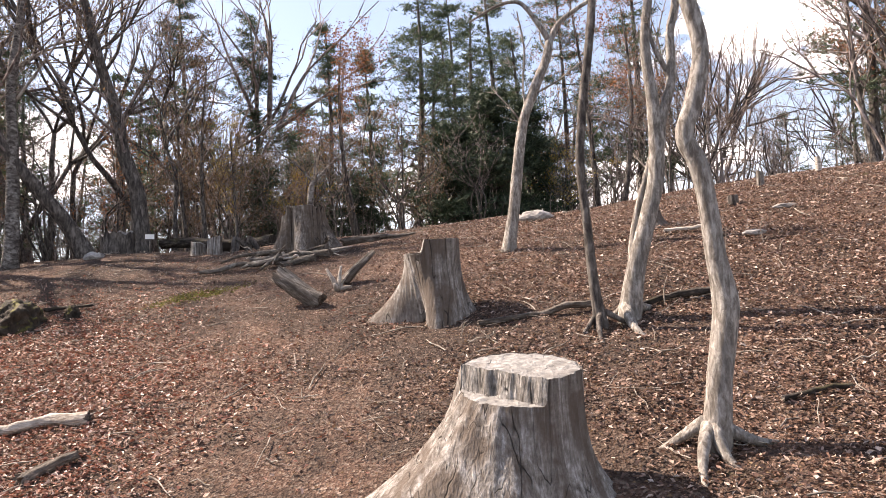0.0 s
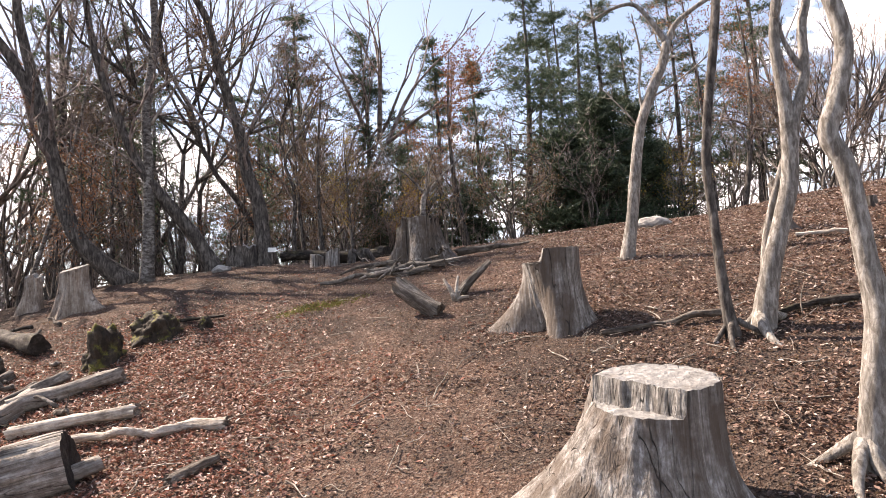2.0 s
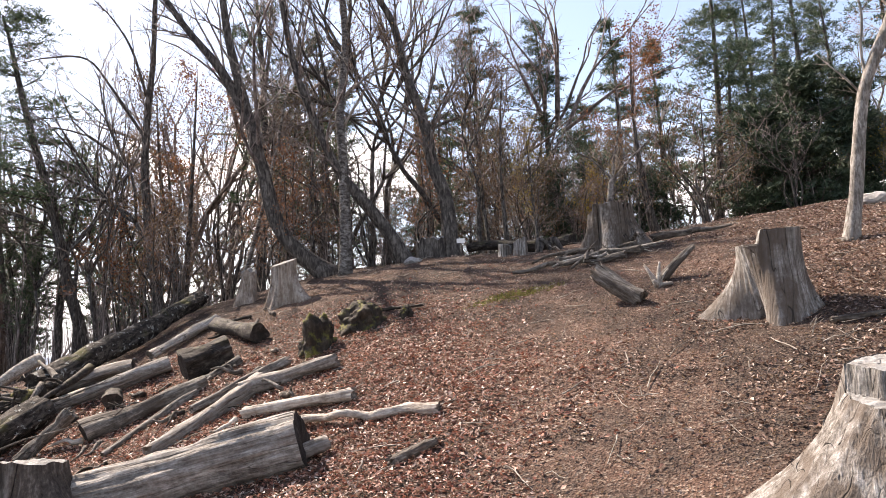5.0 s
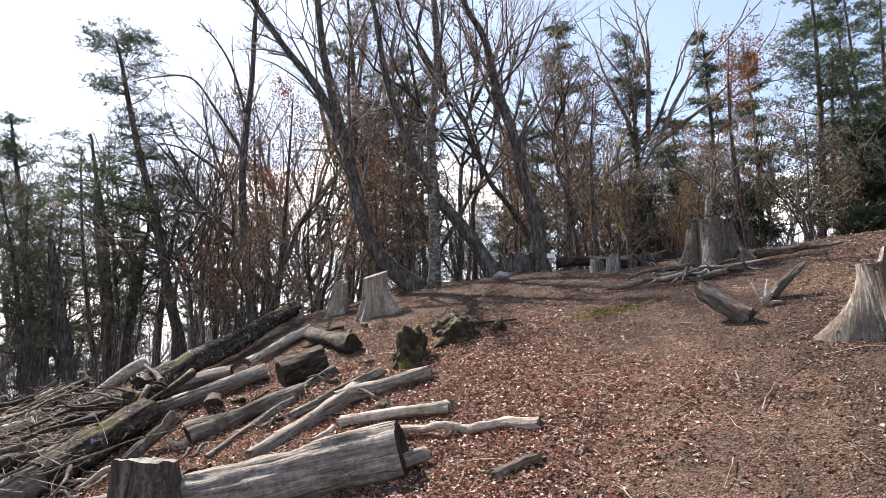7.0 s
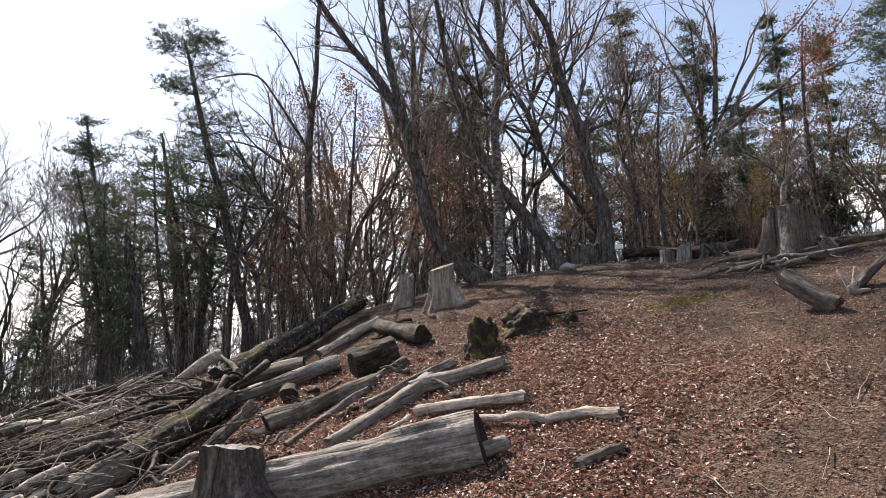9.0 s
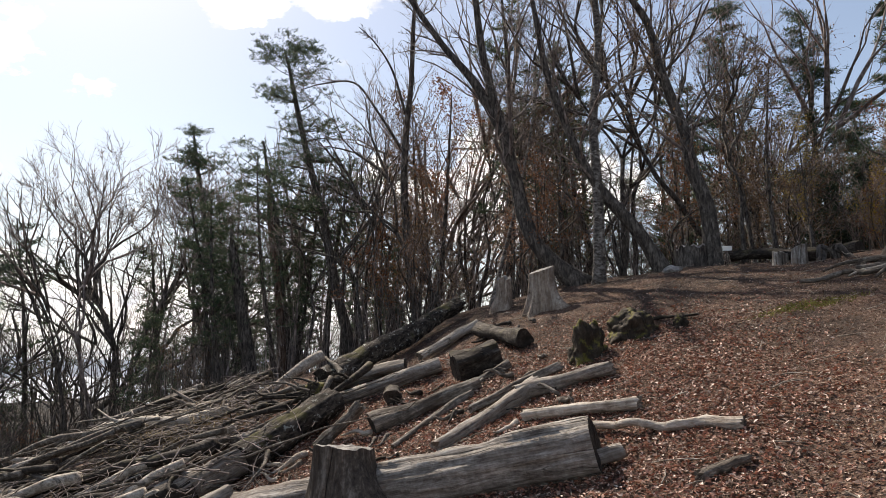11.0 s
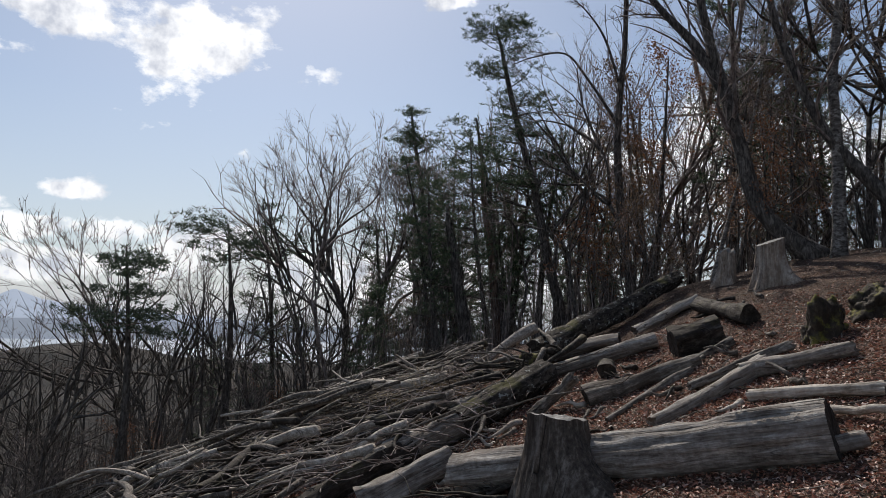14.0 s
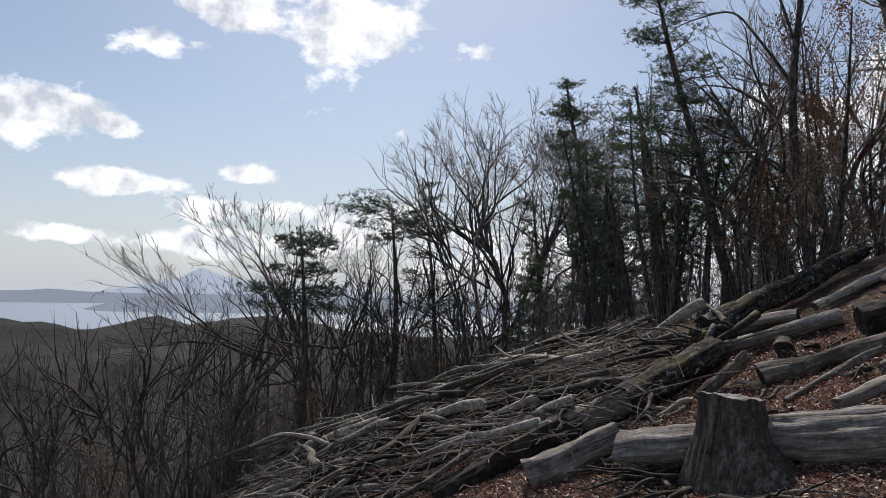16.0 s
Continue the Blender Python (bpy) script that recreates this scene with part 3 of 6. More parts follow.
def stump(place, height, top_r, base_r, label, lobes=(), seed=0, step=None, tilt=(0.0, 0.0), mats=None, sides=96, ragged=0.0, squash=1.0, turn=0.0, sink=0.12, power=2.6, wob=1.0):
    """A cut stump with root flare. lobes: (direction in degrees, reach, sharpness). step: (direction, offset, drop) of a two-level cut."""
    x, y = place[:2]
    z0 = ground(x, y)
    rows = 26
    side_mat, top_mat = mats or (STUMP, STUMP_TOP)

    def top_z(px, py):
        z = height + tilt[0] * px + tilt[1] * py + ragged * noise.noise((px * 14 + seed, py * 14, 2.0)) + 0.006 * noise.noise((px * 30, py * 30, seed))
        if step:
            a, off, drop = step
            s = px * math.sin(radians(a)) + py * math.cos(radians(a)) - off + 0.015 * noise.noise((px * 25, py * 25, seed + 3.0))
            z -= drop * min(1.0, max(0.0, s / 0.012 + 0.5)) * (1 + 0.06 * noise.noise((px * 22, py * 22, 1.0)))
        return z

    def radius(th, t):
        """t is 1 at the top and 0 at the foot."""
        r = top_r + (base_r - top_r) * 0.45 * (1 - t) ** power
        for a, reach, sharp, *ex in lobes:
            c = math.cos(th - radians(a) - 0.25 * (1 - t) * math.sin(a))
            r += reach * (1 - t) ** (ex[0] if ex else power * 1.05) * max(0.0, c) ** sharp
        c, s = math.sin(th), math.cos(th)
        r *= 1 + wob * 0.06 * noise.noise((c * 1.3 + seed, s * 1.3, t * 0.8)) + wob * 0.045 * noise.noise((c * 5 + seed, s * 5, t * 1.0)) + 0.032 * noise.noise((c * 15, s * 15 + seed, t * 1.6)) + 0.012 * noise.noise((c * 40, s * 40, t * 3.0))
        return r

    body, top, face = Mesh(), Mesh(), Mesh()
    for j in range(rows + 1):
        t = j / rows
        for k in range(sides):
            th = 2 * math.pi * k / sides
            r = radius(th, t)
            px, py = r * math.sin(th), r * math.cos(th) * squash
            zt = top_z(px, py)
            zb = ground(x + px, y + py) - z0 - sink
            body.v.append((px, py, zb + (zt - zb) * t))
    for j in range(rows):
        for k in range(sides):
            k2 = (k + 1) % sides
            body.f.append((j * sides + k2, j * sides + k, (j + 1) * sides + k, (j + 1) * sides + k2))
    rings = 34 if top_r > 0.25 else 12
    for j in range(rings + 1):
        q = 1 - j / rings
        for k in range(sides):
            th = 2 * math.pi * k / sides
            r = radius(th, 1.0) * q
            px, py = r * math.sin(th), r * math.cos(th) * squash
            top.v.append((px, py, top_z(px, py) - (0.010 * (q - 0.965) / 0.035 if q > 0.965 else 0)))
    for j in range(rings):
        for k in range(sides):
            k2 = (k + 1) % sides
            quad = (j * sides + k2, j * sides + k, (j + 1) * sides + k, (j + 1) * sides + k2)
            a, b, c, d = (Vector(top.v[i]) for i in quad)
            steep = step and j < rings - 3 and abs((c - a).cross(d - b).normalized().z) < 0.8
            (face if steep else top).f.append(quad)
    ob = thing("tree_stump", pose(x, y, z0, 0, 0, turn), label, "stump", "tree stumps on the slope")
    part("stump_body", body, side_mat, ob)
    part("cut_top", top, top_mat, ob, "sawn flat top, greyed")
    if face.f:
        face.v = top.v
        part("split_face", face, SPLIT, ob, "dark splintered break between two cuts")
    return ob


stump((0.19, 3.17), 0.525, 0.252, 0.30, "large grey weathered stump with a stepped sawn top", ((-105, 0.30, 4, 2.0), (-112, 0.30, 2, 0.9), (-160, 0.20, 9, 1.8), (-60, 0.10, 3), (178, 0.16, 30, 1.8), (140, 0.20, 9, 3.4), (95, 0.16, 6, 4.0), (40, 0.12, 3)), 2, (216, 0.115, 0.10), (-0.02, 0.20), turn=0, squash=0.86, sides=128)
stump((-0.29, 5.37), 0.545, 0.205, 0.20, "tall grey stump with a long side root", ((-76, 0.54, 26, 2.2), (-138, -0.17, 4, 1.0), (186, 0.13, 12, 1.6), (112, 0.16, 10, 3.0), (150, 0.08, 20, 2.0), (60, 0.10, 4)), 5, (268, 0.06, 0.085), (0.03, 0.05), power=3.2)
stump((-1.87, 8.12), 0.50, 0.245, 0.33, "broad old stump split down one side", ((-110, 0.16, 6, 1.6), (170, 0.2, 20, 1.6), (95, 0.34, 12, 1.9), (205, -0.07, 18, 0.5), (222, 0.14, 30, 1.4)), 8, (285, 0.085, 0.085), (0.02, -0.02), (STUMP_OLD, STUMP_TOP), ragged=0.03, wob=2.4)
stump((-6.0, 7.86), 0.52, 0.16, 0.22, "pale stump with a slanting cut and spread roots", ((-100, 0.12, 14, 2.0), (172, 0.2, 24, 1.7), (100, 0.36, 14, 1.9), (210, 0.14, 30, 1.6), (140, -0.06, 10, 1.2)), 13, None, (0.16, 0.34), (STUMP_PALE, STUMP_TOP), power=2.6, wob=1.8)
stump((-7.03, 8.45), 0.43, 0.105, 0.18, "small pale stump with a ragged top", ((-100, 0.2, 14, 1.8), (190, 0.2, 20, 1.8), (120, 0.14, 20, 1.8)), 17, None, (-0.1, 0.2), (STUMP_PALE, STUMP_TOP), ragged=0.09, power=2.0, wob=2.0)
stump((-4.42, 3.16), 0.50, 0.19, 0.25, "dark short stump with a bowed cut", ((112, 0.46, 7, 1.5), (-120, 0.16, 6, 1.7), (180, 0.14, 14, 1.7), (150, 0.12, 20, 1.5), (60, 0.2, 6, 1.7)), 21, None, (0.0, -0.10), mats=(STUMP_DARK, STUMP_TOP), power=1.7, wob=1.8, ragged=0.015)


def rotten_stump(x, y, size, label, seed):
    """What is left of a stump: a soft jagged lump under moss."""
    bm = bmesh.new()
    bmesh.ops.create_icosphere(bm, subdivisions=5, radius=1)
    for v in bm.verts:
        n = v.co.normalized()
        k = 1 + 0.34 * noise.noise(n * 1.6 + Vector((seed, 0, 0))) + 0.2 * noise.noise(n * 3.7 + Vector((0, seed, 0))) + 0.13 * abs(noise.noise(n * 8.0)) + 0.06 * noise.noise(n * 20)
        flare = 1 + 0.45 * max(0.0, -n.z)
        v.co = Vector((n.x * size[0] * flare, n.y * size[1] * flare, max(-0.5, n.z) * size[2])) * k
    me = bpy.data.meshes.new("rotten_stump")
    bm.to_mesh(me)
    bm.free()
    me.polygons.foreach_set("use_smooth", [True] * len(me.polygons))
    me.materials.append(MOSSY)
    ob = new("rotten_stump", me)
    ob.location = (x, y, ground(x, y))
    tagged(ob, label, "stump", "tree stumps on the slope")


rotten_stump(-4.20, 5.88, (0.17, 0.17, 0.31), "rotten mossy stump, broken and jagged", 2.5)
rotten_stump(-3.97, 6.34, (0.24, 0.17, 0.21), "low mossy stump worn to a mound", 5.9)
rotten_stump(-3.56, 6.48, (0.07, 0.06, 0.10), "little mossy stump remnant", 8.1)
stump((1.66, 7.0), 0.42, 0.05, 0.26, "grey snapped snag with a flared foot", ((-90, 0.15, 3), (90, 0.2, 3)), 35, None, (-0.6, 0), None, 64, 0.12)
stump((-3.25, 9.2), 0.2, 0.09, 0.12, "small pale stump by the wood's edge", (), 37, None, (0.3, 0), None, 48, 0.03)
stump((-3.48, 9.25), 0.15, 0.09, 0.13, "small pale stump by the wood's edge", (), 39, None, (-0.2, 0), None, 48, 0.03)
stump((-4.95, 10.1), 0.26, 0.22, 0.30, "old brown stump at the brow", (), 41, None, (0.1, 0), (BARK_DARK, STUMP_TOP), 48, 0.06)
stump((2.58, 7.45), 0.09, 0.05, 0.07, "tiny dark stump in the litter", (), 43, None, (0, 0), (BARK_DARK, STUMP_TOP), 32, 0.01)
stump((3.3, 8.6), 0.16, 0.04, 0.08, "thin pale stump on the hillside", (), 45, None, (-0.6, 0), None, 32, 0.02)
stump((4.3, 9.35), 0.19, 0.035, 0.045, "pale short post-like stump on the brow", (), 47, None, (0, 0), (LOG_PALE, LOG_PALE), 32, 0.01)


def rooted_mound():
    x, y = -3.0, 9.6
    rg = random.Random(4)
    ob = thing("root_plate", pose(x, y, ground(x, y)), "dark upturned root plate at the wood's edge", "roots")
    for k in range(11):
        mesh = Mesh()
        a = rg.uniform(0, 6.28)
        L = rg.uniform(0.12, 0.26)
        pts = [(0.1 * math.cos(a), 0.1 * math.sin(a), 0.12), (L * 0.6 * math.cos(a), L * 0.6 * math.sin(a), 0.08 + rg.uniform(0, 0.06)), (L * math.cos(a + 0.3), L * math.sin(a + 0.3), -0.05)]
        mesh.tube(smooth_path(pts, 5), [0.06 - 0.004 * i for i in range(11)], 8, True, 0.3, k)
        part("root", mesh, BARK_DARK, ob)


rooted_mound()

# ---- logs and dead wood ----


def log(name, a, b, r, mat, label, r2=None, bend=0.0, category="log", seed=0, end=None, sides=20, group="", lump=0.34, sag=0.0, lift=None):
    """A log from a to b (x, y, height over the ground at each end); local x runs along it."""
    pa = Vector((a[0], a[1], ground(a[0], a[1], False) + a[2]))
    pb = Vector((b[0], b[1], ground(b[0], b[1], False) + b[2]))
    end = end or (BRANCH if category == "branch" else CUT_END)
    L = (pb - pa).length
    q = (pb - pa).to_track_quat("X", "Z")
    n = max(8, int(L / 0.06))
    rg = random.Random(seed)
    r2 = r if r2 is None else r2
    pts, rad = [], []
    ph = rg.uniform(0, 6)
    for i in range(n + 1):
        t = i / n
        pts.append((t * L, bend * math.sin(math.pi * t) * L + 0.02 * bend * math.sin(9 * t + ph), 0.35 * bend * L * math.sin(2 * math.pi * t + ph) * 0.4 - sag * math.sin(math.pi * t)))
        rad.append((r + (r2 - r) * t) * (1 + 0.05 * math.sin(7 * t + ph)))
        if category == "log":
            pts[-1] = (pts[-1][0], pts[-1][1] + 0.013 * L * noise.noise((t * 2.6, seed, 1.0)), pts[-1][2] + 0.012 * L * noise.noise((t * 2.6, seed, 7.0)))
            rad[-1] *= 1 + 0.10 * noise.noise((t * L * 5, seed, 3.0))
        if category == "branch":
            k = min(1.0, 4 * t * (1 - t))
            pts[-1] = (pts[-1][0], pts[-1][1] + 0.10 * L * k * noise.noise((t * 4.5, seed, 1.0)), pts[-1][2] + 0.05 * L * k * noise.noise((t * 4.5, seed, 7.0)))
            rad[-1] *= 1 + 0.25 * noise.noise((t * 11, seed, 3.0))
    body = Mesh()
    body.tube(pts, rad, sides, False, lump, seed * 1.7)
    # the section is never quite round: flats and ribs that run along the log
    for i, p in enumerate(pts):
        for k in range(sides):
            a = 2 * math.pi * k / sides
            w = 1 + 0.16 * noise.noise((math.cos(a) * 1.4 + seed, math.sin(a) * 1.4, p[0] * 0.5)) + 0.10 * noise.noise((math.cos(a) * 4.2, math.sin(a) * 4.2 + seed, p[0] * 0.8))
            v = body.v[i * sides + k]
            c = Vector(p)
            body.v[i * sides + k] = c + (v - c) * w
    if end is not CUT_END:
        for i0 in (0, n):
            for k in range(sides):
                v = body.v[i0 * sides + k]
                v.x += 1.3 * (r if i0 == 0 else r2) * noise.noise((k * 0.7, seed, i0))
    ob = thing(name, Matrix.Translation(pa) @ q.to_matrix().to_4x4(), label, category, group)
    part("log_body" if category == "log" else "wood", body, mat, ob)
    for i0, sgn in ((0, 1), (n, -1)):
        ring = body.v[i0 * sides:(i0 + 1) * sides]
        c = sum((Vector(v) for v in ring), Vector()) / sides
        cap = Mesh()
        cap.v = [tuple(v) for v in ring] + [tuple(c + (Vector(v) - c) * 0.5 + Vector((0.006 * sgn * rg.uniform(-1, 1), 0, 0))) for v in ring] + [tuple(c + Vector((0.012 * sgn, 0, 0)))]
        for k in range(sides):
            k2 = (k + 1) % sides
            quad, tri = (k, k2, sides + k2, sides + k), (sides + k, sides + k2, 2 * sides)
            cap.f += [quad[::-1], tri[::-1]] if sgn > 0 else [quad, tri]
        part("cut_end", cap, end, ob)
    return ob


log("fallen_log", (-2.98, 3.88, 0.13), (-5.25, 2.92, 0.14), 0.165, LOG_GREY, "thick grey barkless log with a dark sawn end", 0.135, 0.0, seed=1, sides=48, lump=0.16)
log("wood_block", (-2.86, 3.98, 0.05), (-2.98, 3.86, 0.05), 0.05, LOG_GREY, "small grey wedge of wood beside the thick log", seed=2)
log("fallen_log", (-4.42, 4.05, 0.05), (-4.22, 5.10, 0.06), 0.06, LOG_GREY, "long slim grey log lying up the slope", 0.075, 0.0, seed=3, end=LOG_GREY)
log("fallen_log", (-4.30, 4.92, 0.07), (-3.66, 5.36, 0.07), 0.07, LOG_GREY, "rough grey log end, split along the grain", 0.055, 0.03, seed=4, end=BRANCH)
log("fallen_log", (-4.62, 4.70, 0.05), (-4.28, 5.52, 0.06), 0.035, BRANCH, "thin grey pole lying up the slope", 0.045, 0.0, seed=5, end=BRANCH)
log("split_log", (-3.98, 4.55, 0.05), (-3.10, 4.68, 0.04), 0.042, LOG_PALE, "pale split and splintered log", 0.048, 0.02, seed=6, end=BRANCH, lump=0.5)
log("fallen_branch", (-3.35, 4.36, 0.04), (-2.27, 4.34, 0.035), 0.026, LOG_PALE, "straight pale branch with a dark broken tip", 0.034, 0.015, "branch", 7)
log("fallen_log", (-5.46, 4.40, 0.07), (-4.97, 5.26, 0.07), 0.08, BRANCH, "dark grey log lying up the slope", 0.055, 0.02, seed=8)
log("fallen_log", (-4.94, 4.12, 0.03), (-4.92, 5.10, 0.03), 0.022, BRANCH, "slim dead pole in the leaves", 0.035, 0.04, seed=9, end=BRANCH)
log("fallen_log", (-6.70, 5.05, 0.07), (-5.95, 5.84, 0.08), 0.07, LOG_GREY, "grey log with a dark rotten end", 0.085, 0.0, seed=10)
log("fallen_log", (-7.40, 5.45, 0.07), (-6.62, 6.0, 0.07), 0.065, LOG_GREY, "weathered log among the branches", 0.07, 0.02, seed=11)
log("fallen_log", (-6.64, 6.25, 0.07), (-6.60, 7.30, 0.08), 0.05, LOG_PALE, "pale barkless log lying up the slope", 0.06, 0.0, seed=12, end=BRANCH)
log("fallen_log", (-6.30, 6.95, 0.10), (-5.22, 6.34, 0.10), 0.085, LOG_DARK, "dark log with a round sawn end", 0.105, 0.0, seed=13)
log("fallen_log", (-5.08, 5.38, 0.04), (-4.98, 5.74, 0.05), 0.03, BRANCH, "short grey stick of wood", 0.04, seed=14)
log("fallen_log", (-5.48, 5.52, 0.12), (-5.20, 5.86, 0.12), 0.165, LOG_DARK, "thick dark mossy log section lying on its side", 0.13, seed=15, lump=0.5, sides=32)
log("fallen_log", (-6.02, 5.20, 0.07), (-5.86, 5.03, 0.07), 0.075, LOG_DARK, "short dark log stub", 0.085, seed=16)
log("fallen_tree", (-7.75, 8.3, 0.22), (-7.1, 5.2, 0.25), 0.105, LICHEN, "long dark lichen-spotted fallen trunk", 0.14, 0.012, seed=17, sides=28, lump=0.12, end=LOG_DARK)
log("fallen_log", (-6.34, 4.72, 0.20), (-6.26, 3.62, 0.15), 0.125, LICHEN, "thick dark mossy log with bark", 0.165, 0.0, seed=18, sides=32, lump=0.2)
log("fallen_log", (-6.27, 3.66, 0.16), (-6.43, 3.02, 0.11), 0.125, LOG_GREY, "smooth grey log bound with fibrous bark", 0.12, 0.0, seed=19, sides=28)
log("fallen_log", (-6.38, 3.22, 0.13), (-6.52, 1.95, 0.03), 0.145, LOG_DARK, "dark rotten log sunk into the pile", 0.11, 0.0, seed=34, sides=32, lump=0.45)
log("fallen_log", (-5.62, 3.12, 0.14), (-5.83, 2.45, 0.08), 0.115, LOG_GREY, "pale thick log with a dark sawn end", 0.135, 0.02, seed=20, sides=28)
log("leaning_branch", (-5.88, 4.12, 0.02), (-5.60, 4.38, 0.27), 0.045, BRANCH, "broken dead branch standing out of the pile", 0.052, 0.08, "branch", 21)
log("fallen_branch", (-2.75, 7.35, 0.05), (-1.60, 7.45, 0.06), 0.02, BRANCH, "dead branch lying beside the split stump", 0.034, 0.07, "branch", 22)
log("fallen_branch", (-1.40, 7.95, 0.10), (-0.62, 7.95, 0.12), 0.045, BRANCH, "crooked dead root lying on the slope", 0.012, 0.10, "branch", 23)
log("fallen_branch", (-2.35, 7.75, 0.06), (-1.45, 7.5, 0.08), 0.024, BRANCH, "dead root running from the split stump", 0.038, 0.06, "branch", 24)
log("fallen_branch", (0.02, 5.02, 0.025), (0.80, 5.08, 0.03), 0.015, BRANCH, "thin dead branch lying on the leaves", 0.024, 0.04, "branch", 25)
log("fallen_branch", (1.05, 4.98, 0.03), (1.60, 5.05, 0.035), 0.018, LOG_DARK, "dark dead stick behind the trees", 0.026, 0.05, "branch", 26)
log("fallen_branch", (1.42, 3.62, 0.02), (1.76, 3.66, 0.02), 0.014, LOG_DARK, "short dark stick on the leaf litter", 0.012, 0.06, "branch", 27)
log("fallen_branch", (-3.95, 6.70, 0.03), (-3.46, 6.66, 0.03), 0.016, LOG_DARK, "dark stick beside the mossy stumps", 0.012, 0.02, "branch", 28)
log("fallen_branch", (1.68, 6.62, 0.04), (2.05, 6.5, 0.04), 0.02, LOG_PALE, "pale dead branch on the hillside", 0.012, 0.05, "branch", 29)
log("fallen_branch", (-2.30, 3.74, 0.03), (-2.10, 3.92, 0.04), 0.035, BRANCH, "grey scrap of bark in the leaves", 0.02, 0.05, "branch", 30)
log("fallen_tree", (-4.6, 10.7, 0.12), (-2.9, 10.6, 0.05), 0.06, LOG_DARK, "dark fallen trunk at the wood's edge", 0.11, 0.07, seed=31)
log("leaning_log", (-1.22, 5.86, 0.02), (-1.58, 5.95, 0.27), 0.075, BRANCH, "short weathered log chunk tipped on its end", 0.062, 0.0, seed=32, end=BRANCH, lump=0.5)
log("leaning_slab", (-1.12, 6.35, 0.03), (-0.86, 6.45, 0.24), 0.05, BRANCH, "grey slab of split wood leaning out of the soil", 0.018, 0.0, "wood", 33, end=BRANCH, lump=0.4)


def bleached_root():
    x, y = -1.14, 6.25
    mesh = Mesh()
    for k, (dx, dy, dz, r) in enumerate(((-0.10, 0.0, 0.18, 0.022), (0.02, 0.03, 0.20, 0.018), (0.12, -0.05, 0.02, 0.02), (-0.02, -0.08, 0.05, 0.025), (0.08, 0.06, 0.14, 0.014))):
        mesh.tube(smooth_path([(0, 0, -0.03), (dx * 0.4, dy * 0.5 - 0.02, dz * 0.45), (dx, dy, dz)], 5), list(np.linspace(r * 1.3, r * 0.5, 11)), 8, True, 0.3, k)
    tagged(part("dead_root", mesh, LOG_PALE), "bleached forked dead root", "root").matrix_world = pose(x, y, ground(x, y))


bleached_root()


def crooked(rg, a, heading, L, r, wob=0.16, lift=0.0, forks=2):
    """Control path of a dead branch over the ground, and its side shoots."""
    n = max(4, int(L / 0.22))
    x, y, h = a
    d, out = heading, []
    for i in range(n + 1):
        t = i / n
        out.append((x, y, ground(x, y, False) + h + lift * t, r * (1 - 0.72 * t)))
        d += rg.gauss(0, wob * 0.5) + (rg.choice((-1, 1)) * rg.uniform(0.2, 0.5) if rg.random() < 0.15 else 0)
        x += math.sin(d) * L / n
        y += math.cos(d) * L / n
        h = max(0.02, h + rg.gauss(0, 0.022))
    return out


def brush_branch(rg, a, heading, L, r, mat, label, lift=0.0, forks=2, category="branch", group="brushwood pile"):
    main = crooked(rg, a, heading, L, r, 0.17, lift)
    mesh = Mesh()
    o = Vector(main[0][:3])
    p = smooth_path(main, 2)
    mesh.tube([Vector(q[:3]) - o for q in p], [max(0.004, q[3]) for q in p], 8 if r > 0.02 else 6, True, 0.13, rg.uniform(0, 50))
    kids = []
    for _ in range(forks):
        q = p[rg.randrange(len(p) // 4, len(p) - 1)]
        s = crooked(rg, (q[0], q[1], max(0.02, q[2] - ground(q[0], q[1], False))), heading + rg.choice((-1, 1)) * rg.uniform(0.25, 0.8), L * rg.uniform(0.2, 0.45), q[3] * 0.6, 0.2, lift * 0.4 + rg.uniform(-0.05, 0.12))
        s = smooth_path(s, 2)
        kid = Mesh()
        kid.tube([Vector(v[:3]) - o for v in s], [max(0.003, v[3]) for v in s], 5, True, 0.2, rg.uniform(0, 50))
        kids.append(kid)
    ob = part({"root": "stump_root", "wood": "wood_scrap"}.get(category, "dead_branch"), mesh, mat)
    ob.location = o
    for m in kids:
        part("side_shoot", m, mat, ob)
    return tagged(ob, label, category, group)


def limb(points, r0, r1, mat, label, seed):
    """A long bare limb through its control points."""
    o = Vector(points[0])
    p = smooth_path(points, 6)
    mesh = Mesh()
    mesh.tube([Vector(q) - o for q in p], [r0 + (r1 - r0) * i / (len(p) - 1) for i in range(len(p))], 9, True, 0.16, seed)
    rg, kids = random.Random(seed), []
    for _ in range(7):
        i = rg.randrange(3, len(p) - 2)
        c, d = Vector(p[i]) - o, Vector(p[i]) - Vector(p[i - 2])
        d = turn_dir(rg, d, rg.uniform(0.4, 0.9))
        L = rg.uniform(0.15, 0.5)
        rr = (r0 + (r1 - r0) * i / len(p)) * 0.5
        kid = Mesh()
        kid.tube([c, c + d * L * 0.5, c + d * L + Vector((0, 0, rg.gauss(0, 0.05)))], [rr, rr * 0.6, rr * 0.25], 5, True)
        kids.append(kid)
    ob = part("dead_branch", mesh, mat)
    ob.location = o
    for m in kids:
        part("side_shoot", m, mat, ob)
    return tagged(ob, label, "branch", "brushwood pile")


def turn_dir(rg, d, ang):
    d = Vector(d).normalized()
    s = d.orthogonal().normalized()
    s.rotate(Matrix.Rotation(rg.uniform(0, 6.283), 3, d))
    return (d * math.cos(ang) + s * math.sin(ang)).normalized()


